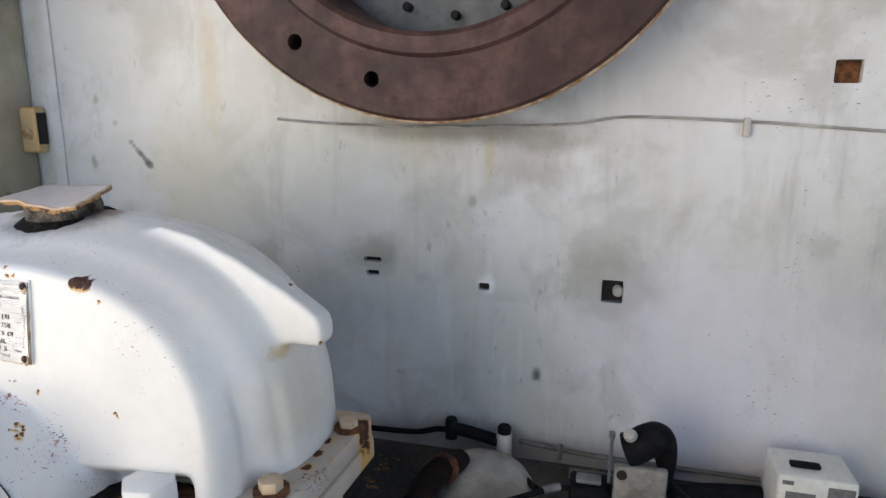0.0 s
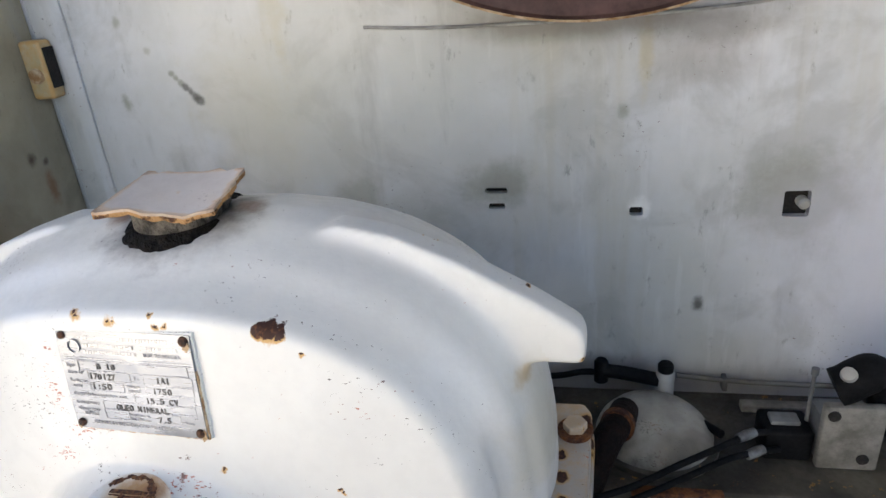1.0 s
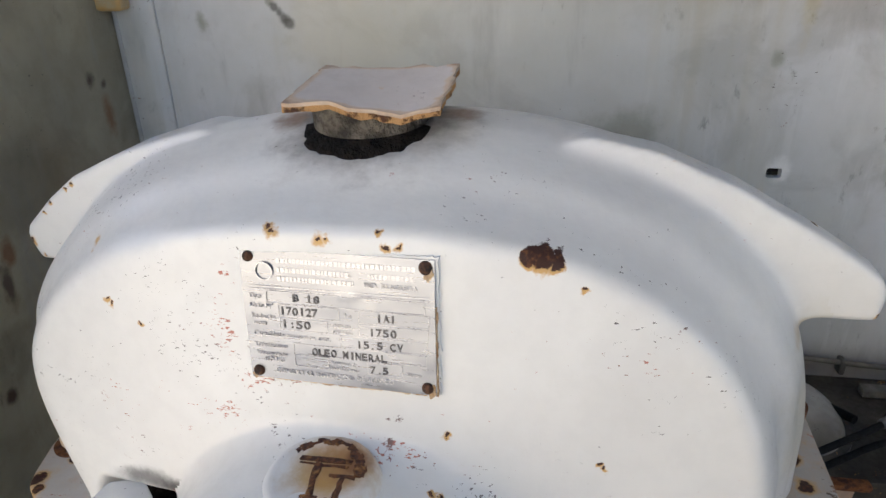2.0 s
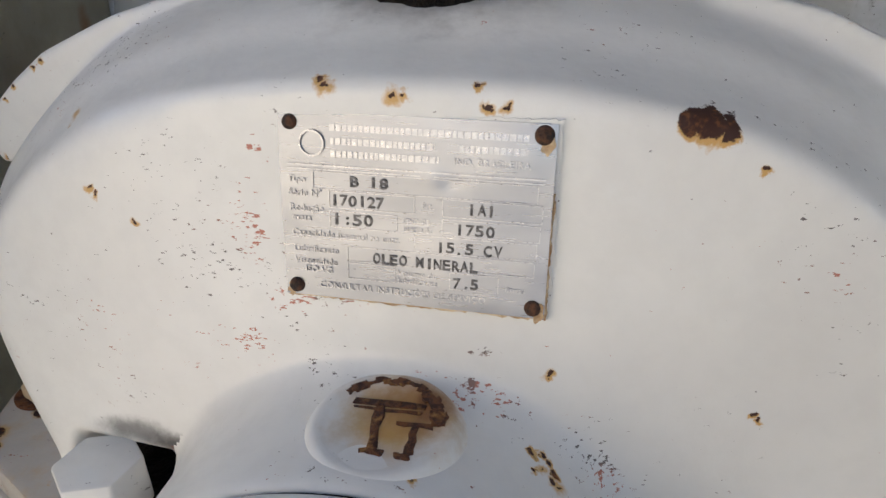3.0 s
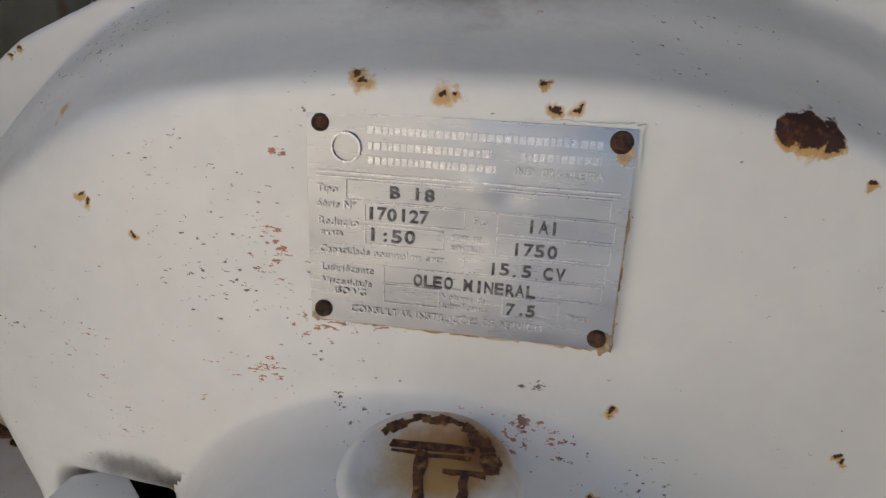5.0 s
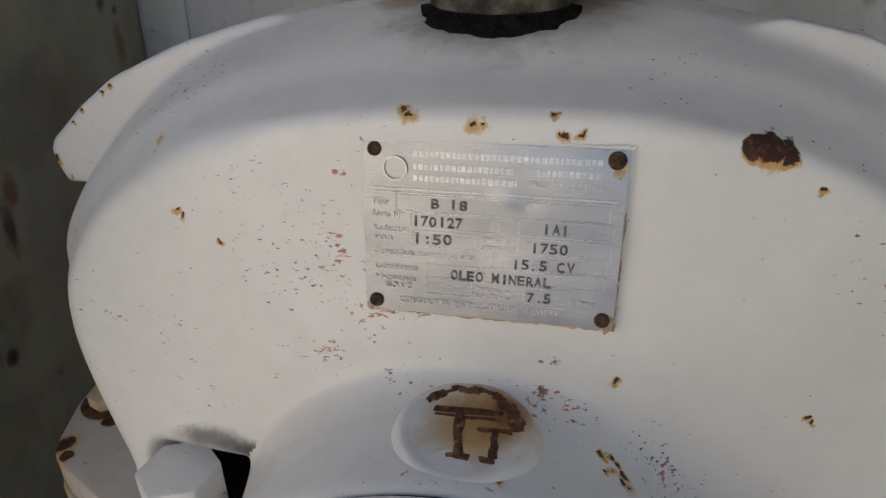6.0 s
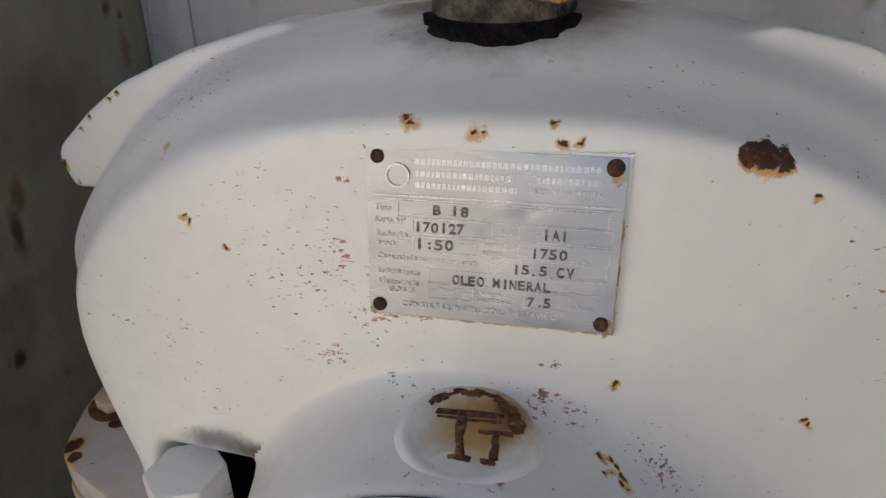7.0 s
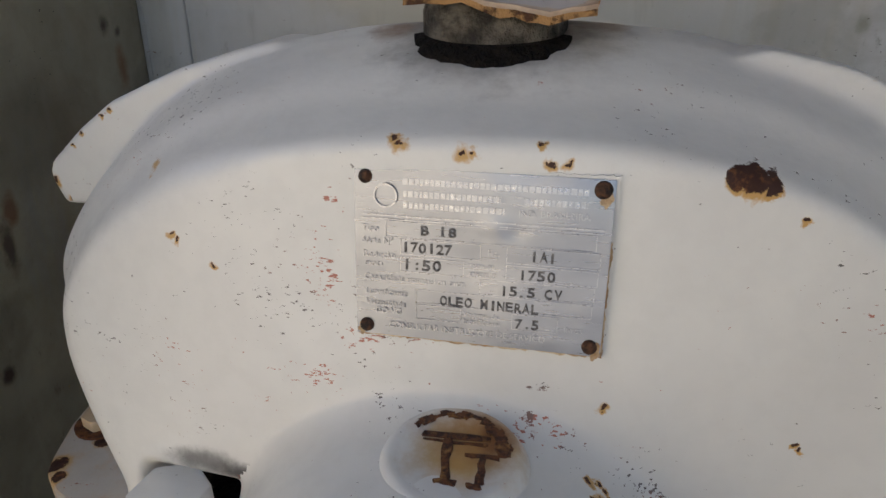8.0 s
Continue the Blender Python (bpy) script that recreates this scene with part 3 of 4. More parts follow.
# light blocker behind the viewer; darkens the right of the reducer's face
bm = box(-0.10, 1.20, -0.40, -0.352, -0.75, 2.3, 0.004)
tagged(link("blocker_south_east", bm, paint_side), "unseen olive-grey front wall added to block light from the front right", "wall", kind="structure")
# added panel out of view, kept low so that ground bounce passes over it
bm = box(LEFT_X, 1.20, -0.35, -0.302, -0.75, FLOOR, 0.004)
tagged(link("wall_south", bm, paint_side), "low unseen olive-grey panel added to close the bed's front", "wall", kind="structure")

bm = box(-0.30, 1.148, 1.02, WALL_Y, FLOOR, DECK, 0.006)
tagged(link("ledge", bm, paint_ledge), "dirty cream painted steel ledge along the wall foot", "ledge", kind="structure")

# added cover out of view; its front edge sets how much sky gets in
bm = box(LEFT_X - 0.05, 1.20, -0.10, WALL_Y + 0.08, 2.302, 2.36, 0.004)
tagged(link("ceiling", bm, paint_side), "plain unseen hood added over the machine to cut skylight", "ceiling", kind="structure")

# ---------------------------------------------------------------- flanged opening in the wall
mouth = thing("flanged_opening", "large rust-brown round steel flange standing proud of the white wall", "pipe flange", (RING[0], WALL_Y, RING[1]))
prof = [(0.298, -0.10), (0.298, 0.135), (0.306, 0.143), (0.330, 0.143), (0.336, 0.137), (0.425, 0.137), (0.430, 0.132), (0.430, 0.092), (0.425, 0.088), (0.345, 0.088), (0.345, 0.0), (0.304, 0.0), (0.304, -0.10)]
ring = part("ring", lathe(prof, 128, FRONT, closed=True), ring_mat, mouth)
bolt_holes = []
for ang in (13.5, 34.5):
    a = radians(ang)
    bolt_holes.append(link("cutter", lathe([(0.0125, -0.2), (0.0125, 0.2)], 24, Matrix.Translation((RING[0] - 0.378 * math.sin(a), WALL_Y - 0.12, RING[1] - 0.378 * math.cos(a))) @ FRONT), dark_hole))
cut(ring, bolt_holes)
for ang in (13.5, 34.5):
    a = radians(ang)
    part("hole_back", lathe([(0.016, 0.0), (0.016, 0.004)], 20, Matrix.Translation((-0.378 * math.sin(a), -0.084, -0.378 * math.cos(a))) @ FRONT), dark_hole, mouth)
part("weld_bead", lathe([(0.345 + 0.014 * math.cos(k * math.pi / 4), 0.006 + 0.012 * math.sin(k * math.pi / 4)) for k in range(8)], 96, FRONT, closed=True), rust_edge, mouth, "ochre rust-stained weld bead")
part("rim_edge", lathe([(0.4285, 0.094), (0.4335, 0.098), (0.4335, 0.126), (0.4285, 0.130)], 128, FRONT, closed=True), rust_edge, mouth, "flaking ochre paint on the rim")
part("cover_disc", lathe([(0.0, -0.10), (0.301, -0.10), (0.301, -0.07), (0.285, -0.062), (0.0, -0.062)], 96, FRONT), grey_iron, mouth, "dark grey steel disc set back in the opening")
for k in range(9):
    a = radians(-80 + 20 * k)
    part("stud", lathe([(0.008, -0.07), (0.008, -0.045), (0.006, -0.042), (0.0, -0.042)], 12, Matrix.Translation((-0.255 * math.sin(a), 0, -0.255 * math.cos(a))) @ FRONT), dark_hole, mouth)

# ---------------------------------------------------------------- the gear reducer
reducer = thing("gear_reducer", "white painted cast-iron worm gear reducer with chipped paint and rust spots", "gear reducer", CASE)


def ease(t):
    t = min(max(t, 0.0), 1.0)
    return t * t * (3 - 2 * t)


def arch(a, h, n=96, power=2.5, foot=0.025):
    """The cover's outline: a flattened arch on upright sides, the left one drawn in towards the flange."""
    pts = []
    f = min(foot, 0.6 * h)
    for k in range(n + 1):
        t = math.pi * k / n
        c, s = math.cos(t), math.sin(t)
        pts.append((a * math.copysign(abs(c) ** (2 / power), c), f + (h - f) * abs(s) ** (2 / power)))
    feet = [-0.008] + [f * j / 5 for j in range(5)]
    line = [(a, z) for z in feet] + pts + [(-a, z) for z in reversed(feet)]
    k, out = a / 0.313, []
    for x, z in line:
        if x < 0:
            g = min(1.0, abs(x) / (0.6 * a))
            x -= 0.015 * k * g * min(max(z / 0.09, 0.0), 1.0) * (1 - 0.5 * ease((z - 0.13) / 0.08))
            x *= 1 - 0.13 * g * min(max(1 - z / 0.13, 0.0), 1.0)
        out.append((x - 0.003 * k, z))
    return out


def face_y(x, z):
    return -0.1405 + 0.125 * (z - 0.186) + 0.30 * x * x


def cover():
    """The cover as a closed shell."""
    bm = bmesh.new()
    rows = []
    for s in (0.04, 0.2, 0.35, 0.5, 0.62, 0.74, 0.84, 0.92, 1.0):
        rows.append([(x, face_y(x, z), z) for x, z in arch(0.2565 * s, 0.2385 * s)])
    for a, h, dy in ((0.2598, 0.2410, 0.0010), (0.2630, 0.2432, 0.0030), (0.2660, 0.2448, 0.0062), (0.2692, 0.2463, 0.0115)):
        rows.append([(x, face_y(x, z) + dy, z) for x, z in arch(a, h)])
    back = []
    for a, h, y in ((0.282, 0.2545, -0.093), (0.298, 0.264, -0.074), (0.307, 0.272, -0.05), (0.312, 0.279, -0.025), (0.313, 0.283, 0.0)):
        row = [(x, y, z) for x, z in arch(a, h)]
        rows.append(row)
        back.append(row)
    for row in reversed(back[:-1]):
        rows.append([(x, -y, z) for x, y, z in row])
    for a, h, y in ((0.262, 0.244, 0.115), (0.245, 0.228, 0.135), (0.12, 0.12, 0.14), (0.01, 0.01, 0.14)):
        rows.append([(x, y, z) for x, z in arch(a, h)])
    grid = [[bm.verts.new(p) for p in row] for row in rows]
    for a, b in zip(grid, grid[1:]):
        for k in range(len(a)):
            j = (k + 1) % len(a)
            bm.faces.new((a[k], a[j], b[j], b[k]))
    bm.faces.new(grid[0]), bm.faces.new(grid[-1])
    return bm


# bearing housing that stands out of the front, with its axis along y
HUB_X, HUB_Z, HUB_R, HUB_END = -0.015, -0.0375, 0.1415, -0.2262
HUB = Matrix.Translation((HUB_X, 0, HUB_Z)) @ FRONT
LUG_Y = {1: (-0.036, -0.004), -1: (-0.020, 0.030)}      # front and back of the right and the left lug
LUG_RIGHT = [(0.10, 0.20), (0.10, 0.262), (0.143, 0.2715), (0.19, 0.2605), (0.24, 0.238), (0.301, 0.202), (0.338, 0.176), (0.342, 0.164), (0.340, 0.143), (0.300, 0.143), (0.288, 0.136), (0.278, 0.12), (0.20, 0.12)]
LUG_LEFT = [(0.10, 0.20), (0.10, 0.268), (0.154, 0.271), (0.185, 0.263), (0.218, 0.254), (0.248, 0.242), (0.276, 0.230), (0.304, 0.211), (0.335, 0.184), (0.338, 0.174), (0.331, 0.152), (0.300, 0.152), (0.290, 0.145), (0.278, 0.12), (0.20, 0.12)]


def casting():
    """Cover, lugs and bearing housing grown together as one casting with soft inner corners."""
    bm = cover()
    merge(bm, prism(LUG_RIGHT, -LUG_Y[1][1], -LUG_Y[1][0], 0.004, 2, FRONT))
    merge(bm, prism([(-x, z) for x, z in LUG_LEFT], -LUG_Y[-1][1], -LUG_Y[-1][0], 0.004, 2, FRONT))
    prof = [(0.0, -HUB_END), (HUB_R - 0.002, -HUB_END), (HUB_R, -HUB_END - 0.003), (HUB_R, 0.172), (HUB_R + 0.0010, 0.164), (HUB_R + 0.0035, 0.157), (HUB_R + 0.0080, 0.150), (HUB_R + 0.0160, 0.143), (HUB_R + 0.022, 0.130), (0.0, 0.130)]
    merge(bm, lathe(prof, 160, HUB))
    bmesh.ops.recalc_face_normals(bm, faces=bm.faces[:])
    me = bpy.data.meshes.new("casting")
    bm.to_mesh(me)
    bm.free()
    tmp = new("casting", me)
    mod = tmp.modifiers.new("grow", "REMESH")
    mod.mode, mod.voxel_size, mod.adaptivity = "VOXEL", 0.0026, 0.0
    solid = bpy.data.meshes.new_from_object(tmp.evaluated_get(bpy.context.evaluated_depsgraph_get()))
    bpy.data.objects.remove(tmp)
    bm = bmesh.new()
    bm.from_mesh(solid)
    for _ in range(4):
        bmesh.ops.smooth_vert(bm, verts=bm.verts[:], factor=0.5, use_axis_x=True, use_axis_y=True, use_axis_z=True)
    # broad rounding behind the front's edge
    turn = [v for v in bm.verts if (-0.150 if v.co.x < -0.12 else -0.108) < v.co.y < (-0.024 if v.co.x < 0 else -0.040) and math.hypot(v.co.x - HUB_X, v.co.z - HUB_Z) > HUB_R + 0.03 and v.co.z > 0.004]
    for _ in range(45):
        bmesh.ops.smooth_vert(bm, verts=turn, factor=0.5, use_axis_x=True, use_axis_y=True, use_axis_z=True)
    # hollow corner where the right lug leaves the arch
    line = np.array(arch(0.3100, 0.2765))
    crease = []
    for v in bm.verts:
        if -0.068 < v.co.y < LUG_Y[1][0] + 0.002 and v.co.z > 0.10 and v.co.x > 0.1:
            if np.min(np.hypot(line[:, 0] - v.co.x, line[:, 1] - v.co.z)) < 0.015:
                crease.append(v)
    for _ in range(24):
        bmesh.ops.smooth_vert(bm, verts=crease, factor=0.5, use_axis_x=True, use_axis_y=True, use_axis_z=True)
    for v in bm.verts:
        x, y, z = v.co
        out = math.hypot(x - HUB_X, z - HUB_Z) - HUB_R
        # pockets over the two large bolts
        if y < -0.10 and z < 0.05 and out > 0.0:
            w = ease((x + 0.220) / 0.014) if x < 0 else ease((0.245 - x) / 0.016)
            v.co.y += 0.036 * w * ease((0.040 - z) / 0.034) * ease(out / 0.011)
        # shallow panel low in the right end
        if x > 0.22 and z < 0.13:
            v.co.x -= 0.004 * ease((0.125 - z) / 0.04) * ease((y + 0.110) / 0.014) * ease((-0.045 - y) / 0.020)
        v.co += v.normal * 0.0006 * noise.noise(v.co * 26.0)
    return bm


def split(bm, pick):
    """A copy of the casting's faces for which pick holds, with the whole casting's normals."""
    own = bm.copy()
    bmesh.ops.delete(own, geom=[f for f in own.faces if not pick(f.calc_center_median())], context="FACES")
    return own


def in_lug(c):
    line = ARCH_LINE[np.abs(ARCH_LINE[:, 0] - c.x) < 0.02]
    front, back = LUG_Y[1 if c.x > 0 else -1]
    return front - 0.006 < c.y < back + 0.006 and abs(c.x) > 0.12 and c.z > 0.11 and (abs(c.x) > 0.330 or (len(line) and c.z > np.max(line[:, 1]) + 0.0035))


def in_hub(c):
    return c.y < -0.1495 and math.hypot(c.x - HUB_X, c.z - HUB_Z) < HUB_R + 0.0082


ARCH_LINE = np.array(arch(0.3135, 0.2835))
whole = casting()
whole.normal_update()
NORMALS = {tuple(round(c, 6) for c in v.co): v.normal.copy() for v in whole.verts}


def cast_part(name, bm, mat, label=""):
    me = bpy.data.meshes.new(name)
    bm.to_mesh(me)
    bm.free()
    me.materials.append(mat)
    me.shade_smooth()
    me.normals_split_custom_set_from_vertices([NORMALS[tuple(round(c, 6) for c in v.co)] for v in me.vertices])
    ob = new(name, me)
    ob.parent = reducer
    if label:
        ob["label"] = label
    return ob


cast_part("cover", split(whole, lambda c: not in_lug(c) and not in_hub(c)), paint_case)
for sign in (1, -1):
    cast_part("lifting_lug", split(whole, lambda c: in_lug(c) and c.x * sign > 0), paint_lug)
cast_part("bearing_housing", split(whole, lambda c: in_hub(c) and not in_lug(c)), paint_hub)
whole.free()
part("housing_seam", lathe([(0.0, -HUB_END + 0.003), (HUB_R - 0.0035, -HUB_END + 0.003), (HUB_R - 0.0035, -HUB_END - 0.004), (0.0, -HUB_END - 0.004)], 96, HUB), grime, reducer, "black oily gap behind the end cover")
part("end_cover", lathe([(0.0, 0.250), (0.110, 0.250), (HUB_R - 0.004, 0.247), (HUB_R - 0.0005, 0.242), (HUB_R, 0.2310), (HUB_R - 0.001, 0.2288), (0.0, 0.2288)], 128, HUB), paint_hub, reducer)

# split flange, in two halves with a seam
right = [(0.332, 0.10), (0.340, 0.085), (0.3385, -0.060), (0.334, -0.088), (0.326, -0.110), (0.313, -0.126), (0.295, -0.140), (0.270, -0.156), (0.250, -0.173), (0.225, -0.20)]
left = [(-0.225, -0.178), (-0.258, -0.160), (-0.286, -0.146), (-0.304, -0.132), (-0.310, -0.118), (-0.320, -0.085), (-0.323, -0.060), (-0.328, 0.085), (-0.322, 0.10)]
flange_line = right + left
part("upper_flange", prism(flange_line, -0.026, 0.0, 0.004, 2), paint_rusty, reducer, "chipped white flange with rusty edges")
part("lower_flange", prism([(x * 1.006, y * 1.006) for x, y in flange_line], -0.056, -0.028, 0.004, 2), paint_rusty, reducer, "chipped white flange with rusty edges")
part("sump", box(-0.28, 0.28, -0.15, 0.13, -0.375, -0.056, 0.03, 4), paint_case, reducer)
part("foot_plate", box(-0.33, 0.33, -0.19, 0.13, -0.377, -0.345, 0.006), paint_rusty, reducer)


def bolt(x, y, z, size, tall, mat, turn, washer=True):
    bm = prism(hexagon(size, turn), 0.0, tall, size * 0.09, 2, Matrix.Translation((x, y, z)))
    ob = part("bolt", bm, mat, reducer, "painted hexagon bolt head")
    if washer:
        part("washer", lathe([(0.0, -0.004), (size * 1.45, -0.004), (size * 1.45, 0.001), (0.0, 0.001)], 28, Matrix.Translation((x, y, z))), rust_mat, ob, "rusty washer")


bolt(-0.1838, -0.1668, 0.003, 0.0250, 0.033, paint_bolt, 0.33, False)
bolt(0.2015, -0.158, 0.006, 0.029, 0.030, paint_bolt, 0.2)
for sign in (1, -1):
    bolt(sign * (0.304 if sign > 0 else 0.2960), -0.099 if sign > 0 else -0.080, 0.004 if sign > 0 else 0.001, 0.0135, 0.013 if sign > 0 else 0.010, paint_nut, 0.4 * sign)
    bolt(sign * (0.324 if sign > 0 else 0.310), 0.052, 0.004, 0.0125, 0.009, paint_nut, 0.1)
# black oil on the flange round the large bolts
for x0, x1 in ((-0.218, -0.108), (0.100, 0.222)):
    muck = bmesh.new()
    bmesh.ops.create_grid(muck, x_segments=36, y_segments=36, size=0.5)
    for v in muck.verts:
        u, w = v.co.x + 0.5, v.co.y + 0.5
        p = Vector((x0 + (x1 - x0) * u, -0.196 + 0.092 * w, 0.0))
        edge = min(u, 1 - u, w, 1 - w) * 9.0 + 0.8 * noise.noise(p * 70.0)
        p.z = 0.0030 * ease(edge) - 0.0012 + 0.0030 * abs(noise.noise(p * 130.0)) * ease(edge) + 0.010 * ease((p.y + 0.122) / 0.02)
        v.co = p
    part("grime", muck, grime, reducer, "black oily dirt caked on the flange")

# raised round pad with the foundry mark, on top of the bearing housing
MARK = Matrix.Translation((-0.0100, -0.1870, 0.1040)) @ pose(0, 0, 0, 4, 0, 0)
part("mark_boss", lathe([(0.0, 0.0010), (0.0250, 0.0010), (0.0272, 0.0017), (0.0295, 0.0022), (0.0312, 0.0019), (0.0326, 0.0010), (0.0338, -0.0006), (0.0350, -0.0026), (0.0366, -0.0052), (0.0385, -0.0085), (0.0, -0.010)], 96), paint_boss, reducer, matrix=MARK)
mark = bmesh.new()
for x0, x1, y0, y1 in ((-0.0172, 0.0172, 0.0100, 0.0138), (-0.0160, 0.0160, 0.0072, 0.0088), (0.0055, 0.0225, -0.0008, 0.0024), (0.0130, 0.0168, -0.0165, 0.0), (0.0085, 0.0160, -0.0196, -0.0160), (-0.0065, 0.0045, -0.0188, -0.0152)):
    mark = box(x0, x1, y0, y1, 0.0004, 0.0016, 0.0006, 1, mark)
mark = prism([(-0.0056, 0.0092), (-0.0010, 0.0092), (0.0006, -0.0155), (-0.0034, -0.0155)], 0.0004, 0.0019, 0.0006, 1, None, mark)
for k in range(18):
    a0, a1 = radians(2 + k * 7.8), radians(2 + (k + 1) * 7.8)
    r0, r1 = 0.0250 - 0.0012 * math.sin(k * 1.3) - 0.003 * (k < 6), 0.0282 + 0.0008 * math.sin(k * 2.1)
    mark = prism([(r0 * math.cos(a0), r0 * math.sin(a0)), (r1 * math.cos(a0), r1 * math.sin(a0)), (r1 * math.cos(a1), r1 * math.sin(a1)), (r0 * math.cos(a1), r0 * math.sin(a1))], 0.0004, 0.0024, 0, 1, None, mark)
bmesh.ops.subdivide_edges(mark, edges=[e for e in mark.edges if e.calc_length() > 0.003], cuts=3)
for v in mark.verts:
    v.co += Vector((noise.noise(v.co * 420.0), noise.noise(v.co * 420.0 + Vector((9, 0, 0))), 0)) * 0.0013
part("mark_relief", mark, mark_rust, reducer, "rusty raised foundry mark", matrix=MARK)

# filler neck and its bent lid
NECK = Matrix.Translation((-0.010, -0.014, 0.262))
part("filler_neck", lathe([(0.0, 0.0), (0.043, 0.0), (0.043, 0.028), (0.041, 0.034), (0.0, 0.034)], 48, NECK), neck_mat, reducer, "bare dirty iron filler neck")
dirt = lathe([(0.0, 0.002), (0.061, 0.0040), (0.056, 0.0095), (0.049, 0.0135), (0.0, 0.018)], 72, NECK @ pose(0, 0.003, 0.003, 4, 0, 0))
for v in dirt.verts:
    w = noise.noise(v.co * 60.0) * 0.008 + noise.noise(v.co * 190.0) * 0.004
    flat = Vector((v.co.x + 0.010, v.co.y + 0.014, 0))
    if flat.length > 0.05:
        v.co += flat.normalized() * (0.6 * w - 0.002)
part("neck_dirt", dirt, grime, reducer, "black oily dirt round the neck")

lid_corners = [Vector(c) for c in ((-0.516, 0.732, 0.974), (-0.416, 0.745, 0.974), (-0.408, 0.800, 0.990), (-0.511, 0.808, 0.985))]


def lid(thick, out, drop):
    bm = bmesh.new()
    n, top, low = 14, [], []
    for j in range(n + 1):
        for i in range(n + 1):
            u, v = i / n, j / n
            p = (lid_corners[0] * (1 - u) + lid_corners[1] * u) * (1 - v) + (lid_corners[3] * (1 - u) + lid_corners[2] * u) * v
            p = p + Vector((0, 0, 0.004 * math.sin(u * 5.0 + 0.6) * (1 - v) - 0.003 * (1 - abs(2 * u - 1))))
            edge = 1.0 if i in (0, n) or j in (0, n) else 0.0
            w = 0.0024 * edge * (noise.noise(p * 130.0) + 0.5 * noise.noise(p * 310.0))
            p = p + Vector((w * 2, w * 2, w))
            top.append(bm.verts.new(INV @ (p + Vector((0, 0, out)))))
            low.append(bm.verts.new(INV @ (p + Vector((0, 0, out - thick - drop * edge * abs(noise.noise(p * 90.0)))))))
    m = n + 1
    for j in range(n):
        for i in range(n):
            k = j * m + i
            bm.faces.new((top[k], top[k + 1], top[k + m + 1], top[k + m]))
            bm.faces.new((low[k], low[k + m], low[k + m + 1], low[k + 1]))
    rim = [i for i in range(m)] + [j * m + n for j in range(1, m)] + [n * m + i for i in range(n - 1, -1, -1)] + [j * m for j in range(n - 1, 0, -1)]
    for a, b in zip(rim, rim[1:] + rim[:1]):
        bm.faces.new((top[a], low[a], low[b], top[b]))
    return bm


flap = part("filler_lid", lid(0.0025, 0.001, 0.0), paint_lid, reducer, "bent white steel lid with rusty edges")
part("lid_edge", lid(0.0026, -0.0014, 0.004), lid_rust, flap, "flaking ochre rust on the lid's underside")

# ---------------------------------------------------------------- the nameplate
corner = [Vector(c) for c in ((-0.525, 0.670, 0.897), (-0.413, 0.660, 0.900), (-0.522, 0.660, 0.821), (-0.411, 0.651, 0.824))]
right = (corner[1] - corner[0] + corner[3] - corner[2]).normalized()
up = (corner[0] - corner[2] + corner[1] - corner[3]).normalized()
out = right.cross(up).normalized()
up = out.cross(right)
PLATE = Matrix((right, up, out)).transposed().to_4x4()
PLATE.translation = sum(corner, Vector()) / 4 + out * 0.001
HW, HH = 0.0617, 0.0437


def bend(y):
    """How far the plate's head leans back with the casting behind it."""
    return -2.5 * max(0.0, y - 0.016) ** 2


sheet = bmesh.new()
nx, ny = 72, 52
cells = [[sheet.verts.new((HW * (2 * i / nx - 1), HH * (2 * j / ny - 1), 0.0012 + bend(HH * (2 * j / ny - 1)) + 0.00008 * noise.noise(Vector((i * 0.2, j * 0.2, 3.0))) + 0.0005 * noise.noise(Vector((i * 0.055, j * 0.065, 8.0))) + 0.0005 * math.exp(-((i - 40) / 4.4) ** 2 - ((j - 37) / 2.6) ** 2) - 0.0004 * math.exp(-((i - 46) / 3.2) ** 2 - ((j - 35.2) / 2.2) ** 2))) for i in range(nx + 1)] for j in range(ny + 1)]
for j in range(ny):
    for i in range(nx):
        sheet.faces.new((cells[j][i], cells[j][i + 1], cells[j + 1][i + 1], cells[j + 1][i]))
rim = [e for e in sheet.edges if e.is_boundary]
ext = bmesh.ops.extrude_edge_only(sheet, edges=rim)["geom"]
bmesh.ops.translate(sheet, vec=(0, 0, -0.0035), verts=[v for v in ext if isinstance(v, bmesh.types.BMVert)])
plate = part("nameplate", sheet, alu, reducer, "aluminium nameplate with stamped lettering and a rusty border", matrix=INV @ PLATE)
def ragged(x0, x1, y0, y1, wob, z0, z1):
    """A flat slip with a torn outline."""
    pts = [(x0 + (x1 - x0) * k / 60, y0) for k in range(60)] + [(x1, y0 + (y1 - y0) * k / 44) for k in range(44)] + [(x1 - (x1 - x0) * k / 60, y1) for k in range(60)] + [(x0, y1 - (y1 - y0) * k / 44) for k in range(44)]
    out = []
    for x, y in pts:
        w = wob * (noise.noise(Vector((x * 330, y * 330, z0 * 900))) + 0.6 * noise.noise(Vector((x * 1100, y * 1100, 4))))
        out.append((x + w * (1 if x > 0 else -1), y + w * (1 if y > 0 else -1)))
    return prism(out, z0, z1)


part("plate_rust", ragged(-HW + 0.0003, HW + 0.0008, -HH - 0.0011, 0.014, 0.0009, -0.004, 0.0002), rust_edge, plate, "rust creeping from under the plate")
part("paint_edge", ragged(-HW - 0.0014, HW + 0.0019, -HH - 0.0012, HH + 0.0014, 0.0010, -0.005, -0.0016), paint_case, plate, "cracked white paint round the plate")
